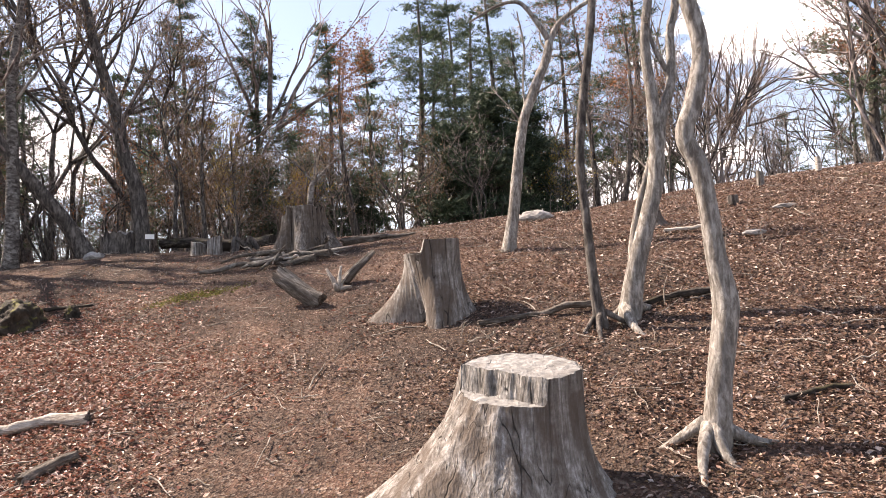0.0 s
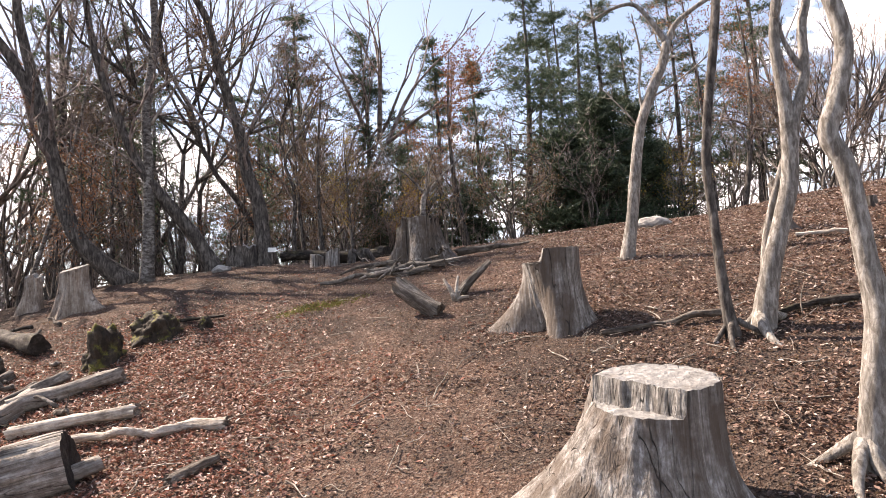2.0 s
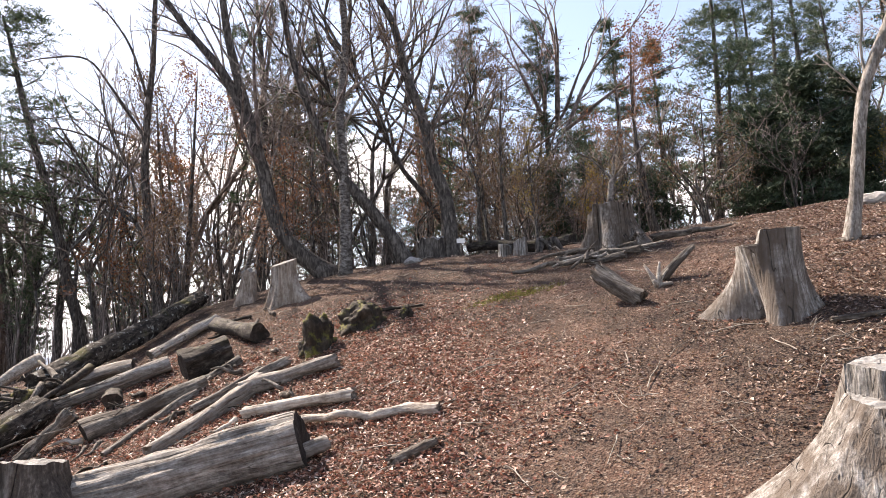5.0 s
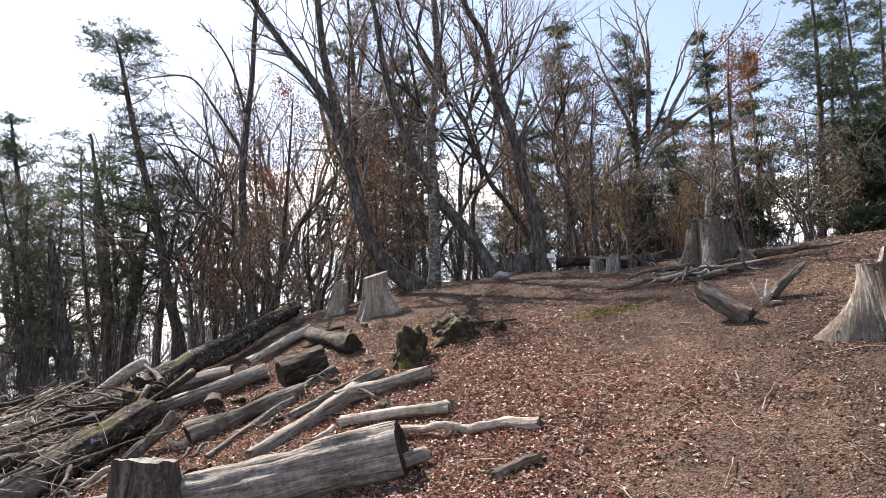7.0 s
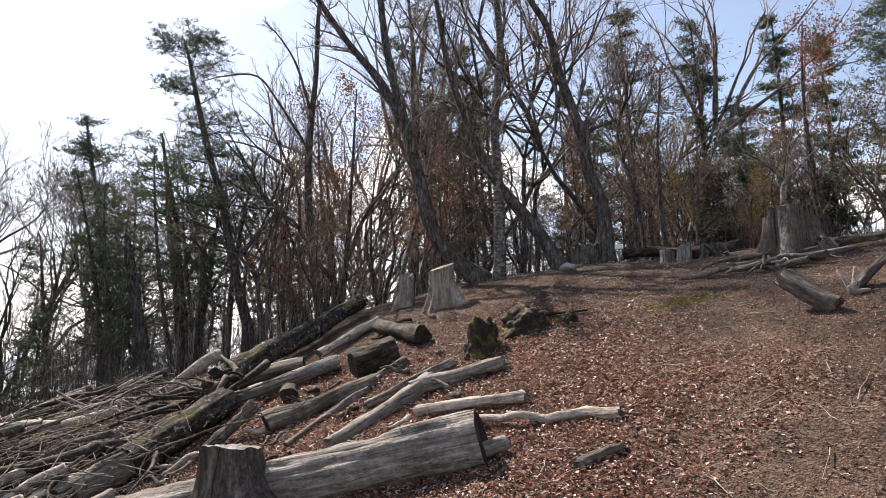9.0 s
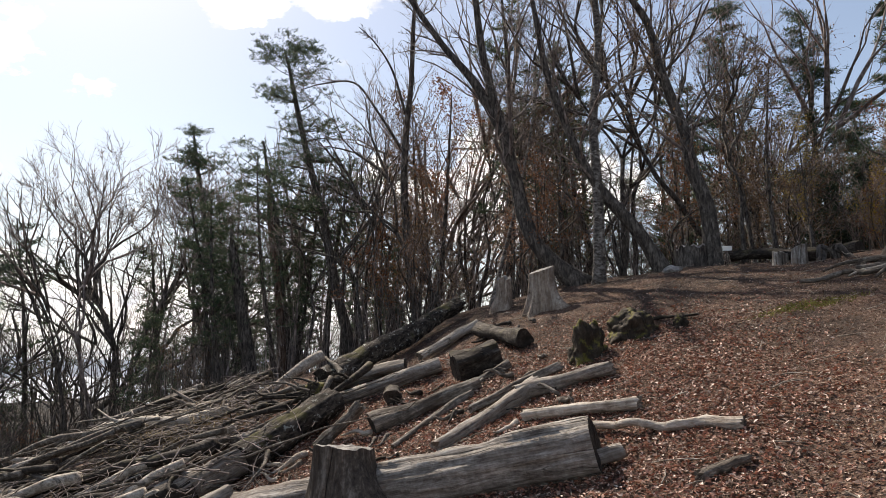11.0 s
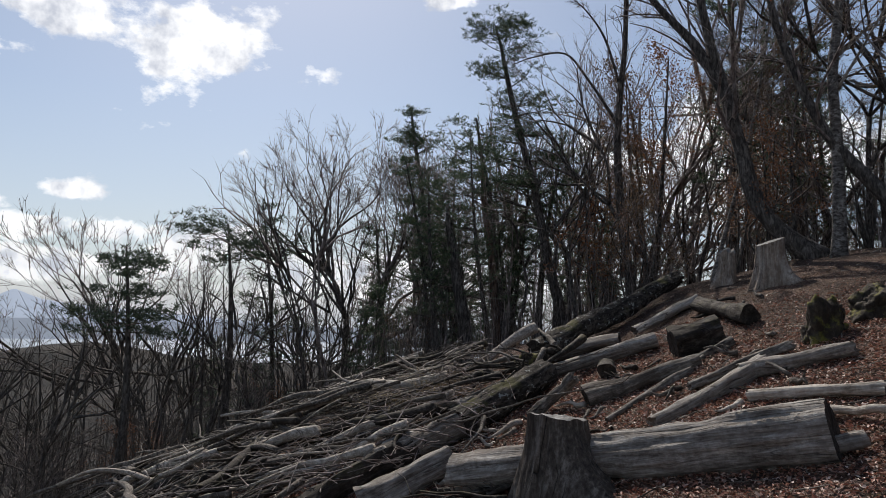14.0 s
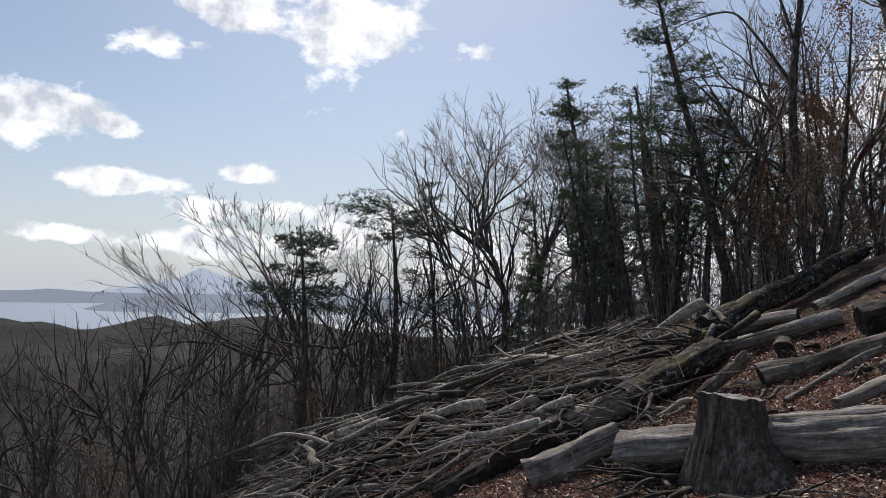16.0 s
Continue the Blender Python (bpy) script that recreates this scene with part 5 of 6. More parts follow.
def fork_tree(origin, h, r, label, seed, clear=0.3, spread=0.5, levels=6, first=3, lean=(0.0, 0.0), trunk_mat=BARK_DARK, leaves=None, group="trees of the wood", sides=8, twigs=3):
    """A broad bare tree that forks again and again into a rounded crown of fine twigs."""
    rg = random.Random(seed)
    limbs, mid, fine, tips = [], Mesh(), Mesh(), []

    def grow(p, d, L, r, level):
        steps = max(2, 5 - level)
        pts, rad = [p], [r]
        for k in range(steps):
            d = (d + Vector((rg.gauss(0, 0.17), rg.gauss(0, 0.17), rg.gauss(0.04, 0.1)))).normalized()
            p = p + d * (L / steps)
            pts.append(p)
            rad.append(max(0.002, r * (1 - 0.28 * (k + 1) / steps)))
        if level < 2:
            m = Mesh()
            m.tube(pts, rad, sides if level == 0 else 6, True, 0.1, seed)
            limbs.append(m)
        else:
            (mid if level < 4 else fine).tube(pts, rad, 4 if level < 4 else 3, False)
        if level >= 3:
            tips.extend(pts[1:])
            for _ in range(twigs):
                b = rg.choice(pts[1:])
                e = b + turn_dir(rg, d, rg.uniform(0.3, 0.9)) * L * rg.uniform(0.3, 0.8)
                o = len(fine.v)
                w = 0.003
                fine.v.extend([b + Vector((w, 0, 0)), b + Vector((-w * 0.5, w, 0)), b + Vector((-w * 0.5, -w, 0)), e])
                fine.f.extend([(o, o + 1, o + 3), (o + 1, o + 2, o + 3), (o + 2, o, o + 3)])
        if level < levels:
            n = first if level == 0 else (2 if rg.random() < 0.72 else 3)
            for k in range(n):
                e = turn_dir(rg, d, spread * rg.uniform(0.45, 1.2))
                if e.z < 0.05 and level < 3:
                    e.z = 0.1
                grow(p, e.normalized(), L * rg.uniform(0.66, 0.9) * (0.8 if level == 0 else 1.0), rad[-1] * rg.uniform(0.62, 0.8), level + 1)

    grow(Vector((0, 0, 0)), Vector((lean[0], lean[1], 1)).normalized(), 1.0, r, 0)
    high = max(v.z for v in fine.v)
    root = limbs[0]
    L0 = max(v.z for v in root.v)
    # the clear stem is stretched or cut to its share of the height, the crown fills the rest
    k1, k2 = clear * h / L0, (1 - clear) * h / (high - L0)
    axis = sum((Vector(v) for v in root.v[-sides:]), Vector()) / sides

    def shape(v):
        if v.z <= L0:
            return Vector((v.x * min(k1, k2 * 1.2), v.y * min(k1, k2 * 1.2), v.z * k1 - 0.12))
        base = Vector((axis.x * min(k1, k2 * 1.2), axis.y * min(k1, k2 * 1.2), clear * h - 0.12))
        return base + Vector(((v.x - axis.x) * k2, (v.y - axis.y) * k2, (v.z - L0) * k2))

    ob = thing("bare_tree", Matrix.Translation(origin), label, "tree", group)
    # keep the stem's own thickness while its line is stretched
    for q, m in enumerate(limbs):
        n = sides if q == 0 else 6
        for i in range(0, len(m.v) - n + 1, n):
            ring = [Vector(v) for v in m.v[i:i + n]]
            c = sum(ring, Vector()) / n
            s = shape(c)
            flare = 1 + 0.5 * math.exp(-max(0, s.z + 0.1) / 0.2)
            for j in range(n):
                m.v[i + j] = s + (ring[j] - c) * flare
        part("trunk" if q == 0 else "limb", m, trunk_mat, ob)
    for m in (mid, fine):
        m.v = [shape(Vector(v)) for v in m.v]
    tagged(part("crown", mid, trunk_mat, ob), kind="stuff")
    tagged(part("fine_crown", fine, TWIG, ob), kind="stuff")
    if leaves:
        count, mat, size, lab = leaves
        leaf_cloud(rg, [shape(t) for t in tips], count, size, 0.10, "foliage", mat, ob, lab)
    return ob


def rel(points, radii, sink=0.0):
    """Origin on the ground under the first point, and the rows of the path from it."""
    x, y = points[0][:2]
    o = (x, y, ground(x, y))
    rows = [(p[0] - x, p[1] - y, p[2] - o[2], r) for p, r in zip(points, radii)]
    if rows[0][2] > 0.02:
        d = [rows[0][k] - rows[1][k] for k in range(3)]
        t = min(3.0, rows[0][2] / max(0.05, -d[2]))
        first = (rows[0][0] + d[0] * t * 0.4, rows[0][1] + d[1] * t * 0.4, -0.08, radii[0] * 1.1)
        rows = [first] + rows
    else:
        rows[0] = (rows[0][0], rows[0][1], -0.08, rows[0][3])
    return o, rows


def stem(o, points, radii):
    return [(p[0] - o[0], p[1] - o[1], p[2] - o[2], r) for p, r in zip(points, radii)]


LIGHT = Plan((9, 5, 7), (0.6, 0.7, 0.8), (0.42, 0.5, 0.42), start=(0.35, 0.2, 0.15), thin=0.006, seg=(0.5, 0.45, 0.3, 0.2))
SPARSE = Plan((5, 5, 5), (0.7, 0.8, 0.8), (0.45, 0.5, 0.45), start=(0.75, 0.25, 0.2), thin=0.003)
FULL = Plan((12, 9, 10), (0.65, 0.75, 0.8), (0.40, 0.48, 0.46), wob=(0.1, 0.24, 0.3, 0.3), start=(0.36, 0.2, 0.15), seg=(0.4, 0.32, 0.32, 0.3))

# the four trees that stand on the slope
o, p = rel([(1.01, 3.34, 0.92), (1.05, 3.34, 1.16), (1.09, 3.35, 1.37), (1.11, 3.35, 1.54), (1.08, 3.34, 1.74), (1.06, 3.34, 1.97), (1.03, 3.34, 2.15), (0.98, 3.34, 2.28), (1.03, 3.34, 2.43), (1.08, 3.34, 2.67), (1.04, 3.34, 2.91), (0.99, 3.34, 3.15), (1.06, 3.34, 3.45), (1.02, 3.4, 3.9)],
           [.062, .052, .054, .054, .045, .042, .042, .040, .042, .037, .037, .035, .030, .024])
bare_tree(o, p, "pale grey crooked young tree with spreading surface roots", 1, Plan((6, 5, 5), (0.8, 0.8, 0.8), (0.4, 0.5, 0.42), start=(0.86, 0.25, 0.2), thin=0.003), BARK_PALE, TWIG_PALE, flare=0.25, roots=5, group="trees on the slope", sides=24)
o, p = rel([(0.97, 4.84, 1.46), (1.05, 4.84, 1.81), (1.16, 4.85, 2.17), (1.22, 4.85, 2.42), (1.23, 4.85, 2.8), (1.2, 4.85, 3.22), (1.24, 4.85, 3.56), (1.32, 4.85, 3.91), (1.31, 4.85, 4.35)], [.070, .058, .054, .051, .043, .032, .029, .025, .018])
bare_tree(o, p, "pale grey leaning tree with a forked second stem", 2, SPARSE, BARK_PALE, TWIG_PALE,
          (stem(o, [(1.21, 4.85, 2.40), (1.25, 4.85, 2.58), (1.28, 4.85, 2.76), (1.36, 4.86, 3.02), (1.37, 4.86, 3.33), (1.42, 4.86, 3.56), (1.43, 4.86, 3.95)], [.036, .036, .033, .032, .029, .025, .016]),
           stem(o, [(1.36, 4.86, 3.02), (1.3, 4.85, 3.14), (1.25, 4.85, 3.27), (1.22, 4.85, 3.45)], [.02, .018, .014, .01]),
           stem(o, [(1.02, 4.87, 1.75), (1.04, 4.88, 1.95), (1.09, 4.88, 2.17), (1.19, 4.87, 2.5)], [.026, .024, .022, .018])), flare=0.25, roots=3, group="trees on the slope", sides=20)
o, p = rel([(0.8, 4.77, 1.42), (0.76, 4.77, 1.71), (0.74, 4.76, 2.07), (0.72, 4.76, 2.47), (0.75, 4.76, 2.8), (0.81, 4.77, 3.17), (0.86, 4.77, 3.55), (0.87, 4.77, 3.94), (0.94, 4.77, 4.33)], [.042, .032, .028, .028, .028, .028, .025, .021, .014])
bare_tree(o, p, "slim dark-barked tree beside the pale one", 3, SPARSE, BARK_DARK, TWIG, flare=0.5, roots=4, group="trees on the slope", sides=16)
o, p = rel([(0.31, 6.78, 2.1), (0.38, 6.78, 2.44), (0.44, 6.78, 2.86), (0.51, 6.79, 3.28), (0.63, 6.79, 3.6), (0.75, 6.8, 3.86), (0.8, 6.8, 4.07)], [.064, .051, .051, .046, .046, .041, .036])
bare_tree(o, p, "pale grey forked tree at the top of the slope", 4, Plan((5, 6, 5), (0.9, 0.8, 0.8), (0.5, 0.5, 0.42), start=(0.5, 0.2, 0.2), thin=0.003), BARK_PALE, TWIG_PALE,
          (stem(o, [(0.8, 6.8, 4.05), (0.9, 6.8, 4.23), (1.12, 6.81, 4.39), (1.4, 6.83, 4.54), (1.62, 6.84, 4.75)], [.031, .025, .02, .02, .012]),
           stem(o, [(0.8, 6.8, 4.05), (0.69, 6.79, 4.24), (0.54, 6.79, 4.44), (0.33, 6.78, 4.42), (0.06, 6.76, 4.27)], [.031, .025, .02, .015, .008]),
           stem(o, [(0.55, 6.79, 3.38), (0.53, 6.79, 3.65), (0.56, 6.79, 3.98), (0.51, 6.79, 4.36)], [.015, .01, .01, .006])), flare=0.25, group="trees on the slope", sides=16)

# the wood's edge: trunks that stand out
o, p = rel([(-6.46, 9.75, 2.33), (-6.93, 9.44, 2.87), (-7.19, 9.27, 3.4), (-7.33, 9.18, 4.13), (-7.48, 9.08, 4.86), (-7.65, 8.97, 5.7), (-7.78, 8.88, 6.56), (-7.86, 8.83, 7.73), (-7.9, 8.8, 8.63)], [.15, .122, .112, .10, .088, .07, .056, .042, .028])
bare_tree(o, p, "dark trunk leaning out of the wood's edge, bare crown", 10, FULL, BARK_DARK, TWIG, (stem(o, [(-7.46, 9.09, 4.8), (-7.82, 8.86, 5.66), (-8.28, 8.55, 6.38), (-8.75, 8.24, 7.25), (-9.14, 7.98, 8.05)], [.08, .07, .052, .044, .026]),))
o, p = rel([(-6.05, 9.43, 2.39), (-6.03, 9.44, 3.31), (-6.04, 9.43, 4.17), (-6.06, 9.42, 4.88), (-5.97, 9.48, 5.96), (-6.0, 9.46, 6.88), (-6.02, 9.45, 8.01), (-6.0, 9.4, 9.0)], [.092, .083, .075, .067, .058, .05, .033, .02])
bare_tree(o, p, "straight grey-barked tree with a bare twiggy crown", 11, FULL, BARK_GREY, TWIG_PALE)
o, p = rel([(-5.26, 9.95, 2.58), (-5.53, 9.77, 3.09), (-5.87, 9.55, 3.61), (-6.14, 9.36, 4.09), (-6.42, 9.18, 4.88), (-6.63, 9.04, 5.69), (-6.77, 8.95, 6.7), (-6.91, 8.86, 7.64)], [.115, .10, .086, .068, .056, .048, .036, .022])
bare_tree(o, p, "dark slanting trunk at the wood's edge", 12, FULL, BARK_DARK, TWIG)
o, p = rel([(-4.72, 10.31, 2.7), (-4.74, 10.29, 3.46), (-4.9, 10.18, 4.07), (-4.99, 10.13, 4.69), (-5.22, 9.97, 5.58), (-5.35, 9.89, 6.31), (-5.63, 9.7, 6.97), (-5.72, 9.64, 7.82)], [.13, .115, .095, .082, .068, .055, .042, .028])
bare_tree(o, p, "dark curving trunk with a few brown leaves", 13, FULL, BARK_DARK, TWIG, leaves=(1400, BROWN_LEAF, 0.03, "sparse dry brown leaves"))
o, p = rel([(-9.66, 9.44, 1.98), (-9.79, 9.35, 3.17), (-9.86, 9.3, 4.39), (-9.83, 9.32, 5.43), (-9.76, 9.37, 6.38), (-9.73, 9.39, 7.46), (-9.67, 9.43, 8.56)], [.09, .076, .068, .06, .047, .038, .024])
bare_tree(o, p, "tall bare tree with arching limbs", 14, Plan((8, 6, 5), (0.6, 0.7, 0.8), (0.3, 0.5, 0.42), start=(0.55, 0.2, 0.15)), BARK_DARK, TWIG,
          (stem(o, [(-9.86, 9.3, 5.0), (-10.31, 9.01, 5.86), (-10.66, 8.78, 6.39), (-11.17, 8.44, 6.4), (-11.51, 8.21, 6.3)], [.028, .023, .018, .013, .006]), stem(o, [(-9.84, 9.31, 5.75), (-10.06, 9.17, 6.6), (-10.33, 8.99, 7.14), (-10.59, 8.82, 7.47)], [.026, .02, .014, .006])))
o, p = rel([(-12.2, 7.76, 1.19), (-12.35, 7.66, 2.12), (-12.49, 7.57, 3.01), (-12.57, 7.51, 3.69)], [.128, .108, .09, .02])
bare_tree(o, p, "broken dead trunk with a pointed splintered top", 15, Plan((0,), start=(0.9,)), BARK_DARK, name="dead_tree")
o, p = rel([(-12.99, 9.03, 1.64), (-13.1, 8.96, 2.84), (-13.23, 8.87, 3.96), (-13.3, 8.83, 4.76)], [.088, .077, .066, .03])
bare_tree(o, p, "reddish debarked dead trunk", 16, Plan((4, 2), start=(0.7, 0.3)), BARK_RED, name="dead_tree")
o, p = rel([(-11.46, 9.44, 1.67), (-11.66, 9.31, 2.57), (-11.81, 9.21, 3.43), (-11.97, 9.11, 4.3), (-12.18, 8.97, 5.19), (-12.39, 8.83, 6.21), (-12.56, 8.72, 7.13), (-12.66, 8.65, 7.57)], [.106, .095, .085, .074, .064, .053, .032, .018])
pine_tree(o, p, "leaning pine with ragged upper boughs", 17, 15, 1.15, 0.45, top=0.45, dense=1.8)
o, p = rel([(-13.33, 9.41, 1.76), (-13.46, 9.32, 2.89), (-13.55, 9.26, 4.05), (-13.73, 9.15, 4.99), (-13.86, 9.06, 5.95)], [.08, .068, .057, .045, .02])
pine_tree(o, p, "pine with a broad ragged crown", 18, 11, 1.7, 0.5, top=0.5)
o, p = rel([(-16.48, 9.72, 1.81), (-16.65, 9.61, 3.1), (-16.78, 9.52, 4.41), (-16.99, 9.39, 5.75), (-17.16, 9.28, 6.98)], [.077, .077, .064, .052, .02])
pine_tree(o, p, "slender pine with a small open crown", 19, 15, 1.05, 0.35, top=0.4, dense=1.8)
o, p = rel([(-2.21, 9.94, 2.75), (-2.18, 9.94, 3.33), (-2.13, 9.94, 3.48)], [.05, .04, .034])
bare_tree(o, p, "small grey spreading tree, bare", 20, Plan((2, 5, 5), (0.4, 0.8, 0.8), (0.8, 0.6, 0.5), start=(0.8, 0.15, 0.15), thin=0.004), BARK_GREY, TWIG_PALE,
          (stem(o, [(-2.14, 9.94, 3.45), (-1.9, 9.94, 3.7), (-1.6, 9.9, 3.95), (-1.35, 9.9, 4.3)], [.02, .015, .011, .006]), stem(o, [(-2.14, 9.94, 3.45), (-2.4, 9.94, 3.75), (-2.6, 9.9, 3.9), (-2.75, 9.9, 4.2)], [.018, .013, .010, .006]), stem(o, [(-2.14, 9.94, 3.45), (-2.1, 9.94, 3.8), (-2.0, 10.0, 4.3), (-2.05, 10.0, 4.8)], [.016, .012, .010, .006])))


def at(az, r):
    x, y = r * math.sin(radians(az)), r * math.cos(radians(az))
    return (x, y, ground(x, y))


def slant(h, r, lean=(0, 0), bow=0.0, n=7):
    return [(lean[0] * (k / n) * h + bow * math.sin(3.0 * k / n), lean[1] * (k / n) * h + bow * 0.6 * math.sin(2.2 * k / n + 1) - bow * 0.5, -0.15 + h * k / n, r * (1 - 0.85 * k / n)) for k in range(n + 1)]


# pines that rise over the wood
for k, (az, r, h, reach, lean) in enumerate(((-16.8, 17, 6.4, 1.25, 0.0), (-11.5, 18, 6.6, 0.95, 0.02), (-8.2, 19, 6.6, 0.8, 0.0), (-4.6, 16, 7.0, 1.5, 0.03), (1.8, 18, 8.2, 1.3, -0.02), (-22, 18, 7.6, 1.2, 0.0), (-34, 19, 7.5, 1.3, 0.0), (7, 19, 8.0, 1.4, 0.0), (12.5, 17, 7.6, 1.5, 0.0), (28, 15, 6.8, 1.6, 0.0), (31, 17, 7.6, 1.6, 0.0), (-1.5, 20, 8.4, 1.3, 0.0), (-13.5, 21, 6.2, 1.2, 0.0))):
    pine_tree(at(az, r), slant(h, 0.10, (lean, 0.0), 0.15), "tall thin pine with layered upswept boughs", 200 + k, 19, reach, 0.2, top=0.22, size=0.17, dense=1.9)
pine_tree(at(1.6, 13.0), slant(2.65, 0.12), "dense dark conical evergreen", 230, 20, 0.85, 0.02, DARK_NEEDLE, 0.2, 1.9, top=0.3, name="evergreen_tree", blades=22)
pine_tree(at(4.4, 13.6), slant(2.5, 0.12), "dense dark conical evergreen", 231, 18, 0.8, 0.02, DARK_NEEDLE, 0.2, 1.9, top=0.25, name="evergreen_tree", blades=22)
pine_tree(at(-1.2, 13.2), slant(2.1, 0.1), "dense dark conical evergreen", 232, 18, 0.8, 0.02, DARK_NEEDLE, 0.22, 2.2, top=0.3, name="evergreen_tree", blades=22)
for k, (az, r, h, reach) in enumerate(((-16.0, 16, 2.6, 0.9), (-13.0, 17, 2.9, 0.9), (-9.0, 16.5, 2.3, 0.8))):
    pine_tree(at(az, r), slant(h, 0.09), "dark low evergreen under the trees", 240 + k, 14, reach, 0.05, DARK_NEEDLE, 0.2, 1.6, top=0.4, name="evergreen_tree")

# flat-topped pines and bare trees down the left flank
UMBRELLA = ((-75.0, 15.5, 1.35, 7.0, 0.86), (-81.5, 14.5, 1.05, 5.0, 0.68))      # azimuth, range, reach, elevation of the top, where the crown begins
for k, (az, r, reach, el, low) in enumerate(UMBRELLA):
    c = at(az, r)
    top = 1.45 + r * math.tan(radians(el))
    pine_tree(c, slant(top - c[2], 0.10, (0.05, 0.02), 0.3), "old flat-topped pine on the valley side", 250 + k, (5, 8)[k], reach, low, top=(0.95, 0.5)[k], flat=0.99, dense=1.6, size=0.16, name="pine_tree", needle=DARK_NEEDLE, blades=20)
for k, (az, r, el) in enumerate(((-70.6, 19.0, 15.0), (-66.0, 18.0, 17.0), (-62.0, 20.0, 13.0), (-76.0, 21.0, 7.5), (-84.0, 18.5, 2.6), (-57.5, 18.0, 11.0))):
    c = at(az, r)
    h = 1.45 + r * math.tan(radians(el)) - c[2]
    fork_tree(c, h, (0.10, 0.10, 0.09, 0.07, 0.05, 0.08)[k], "bare round-crowned tree on the valley side", 260 + k, 0.36, 0.5 if k < 3 else 0.36, 7 if k < 3 else 6, 4 if k < 3 else 3, twigs=3)

# ---- the wood behind: a few grown kinds, repeated ----
KINDS = []
for k in range(6):
    rg = random.Random(300 + k)
    h = (7.2, 8.0, 6.4, 7.6, 5.6, 8.4)[k]
    lv = (None, (500, BROWN_LEAF, 0.028, "a few dry brown leaves"), None, (600, ORANGE, 0.028, "scattered orange autumn leaves"), (1000, BROWN_LEAF, 0.028, "dry brown leaves still hanging"), None)[k]
    lab = ("bare slender tree in the wood", "dark tree in the wood with a few dry leaves", "bare thin tree in the wood", "tree in the wood with scattered orange leaves", "young tree hung with dry brown leaves", "tall dark bare tree in the wood")[k]
    if k in (0, 1, 3, 5):
        KINDS.append(fork_tree((0, 0, -60 - k), h, (0.058, 0.08, 0, 0.062, 0, 0.07)[k], lab, 300 + k, (0.36, 0.32, 0, 0.34, 0, 0.4)[k], (0.44, 0.5, 0, 0.48, 0, 0.42)[k], 5, (3, 3, 0, 4, 0, 2)[k], (rg.uniform(-0.25, 0.25), rg.uniform(-0.2, 0.2)), leaves=lv, twigs=2))
        continue
    ob = bare_tree((0, 0, -60 - k), slant(h, (0.06, 0.085, 0.045, 0.065, 0.045, 0.07)[k], (rg.uniform(-0.2, 0.2), rg.uniform(-0.15, 0.15)), rg.uniform(0.2, 0.55)),
                   lab, 300 + k, FULL, BARK_GREY if k == 2 else BARK_DARK, TWIG, leaves=lv, sides=8)
    KINDS.append(ob)
FAR_KINDS = []
for k in range(5):
    rg = random.Random(310 + k)
    if k in (1, 3, 4):
        FAR_KINDS.append(fork_tree((0, 0, -90 - k), (7.0, 8.0, 6.4, 7.4, 7.8)[k], (0.05, 0.075, 0.05, 0.062, 0.065)[k], "bare tree", 310 + k, 0.36, 0.46, 4, 3, (rg.uniform(-0.25, 0.25), rg.uniform(-0.2, 0.2)), sides=5, twigs=2))
        continue
    FAR_KINDS.append(bare_tree((0, 0, -90 - k), slant((7.0, 8.0, 6.4, 7.4, 7.8)[k], (0.06, 0.08, 0.05, 0.07, 0.09)[k], (rg.uniform(-0.14, 0.14), rg.uniform(-0.1, 0.1)), rg.uniform(0.1, 0.35)), "bare tree", 310 + k, LIGHT, BARK_DARK, TWIG, sides=6))
PINES = []
for k in range(3):
    PINES.append(pine_tree((0, 0, -70 - k), slant((7.0, 8.2, 6.0)[k], 0.11, (0.04, 0), 0.2), "thin pine standing in the wood", 320 + k, 14, (1.2, 1.4, 1.0)[k], 0.3, top=0.3, size=0.17))
BUSHES = []
for k in range(4):
    rg = random.Random(330 + k)
    stems = [stem((0, 0, 0), [(0, 0, -0.05), (rg.gauss(0, 0.15), rg.gauss(0, 0.15), 0.7), (rg.gauss(0, 0.4), rg.gauss(0, 0.4), 1.5), (rg.gauss(0, 0.6), rg.gauss(0, 0.6), 2.3)], [.02, .016, .012, .006]) for _ in range(4)]
    lv = ((1700, ORANGE, 0.028, "orange-brown leaves"), (1500, BROWN_LEAF, 0.028, "dry brown leaves"), None, (1200, YELLOW, 0.028, "yellow autumn leaves"))[k]
    BUSHES.append(bare_tree((0, 0, -80 - k), [(0, 0, -0.05, 0.022), (0.05, 0, 0.8, 0.018), (0.1, 0.05, 1.6, 0.013), (0.12, 0.1, 2.5, 0.006)], ("bush with thin orange-brown leaves", "bush with dry brown hanging leaves", "bare many-stemmed bush under the trees", "bush with bright yellow leaves")[k], 330 + k,
                            Plan((5, 5, 5), (0.7, 0.8, 0.8), (0.45, 0.5, 0.5), start=(0.2, 0.2, 0.2), thin=0.0045, seg=(0.4, 0.45, 0.4, 0.3)), BARK_DARK, TWIG, stems, lv, sides=6, name="bush", group="bushes under the trees"))


SKY_AZ = [-105, -95, -88, -84, -80, -76, -72, -69, -65, -61, -57, -53, -48, -40, -20, -17, -8, -5, 18, 21, 26, 28, 40]
SKY_EL = [-4, -2, 1.5, 3.5, 5, 7, 9.5, 14, 14.5, 12, 15, 18, 22, 36, 32, 18, 17, 24, 24, 16, 16, 28, 28]   # how high the wood rises against the sky


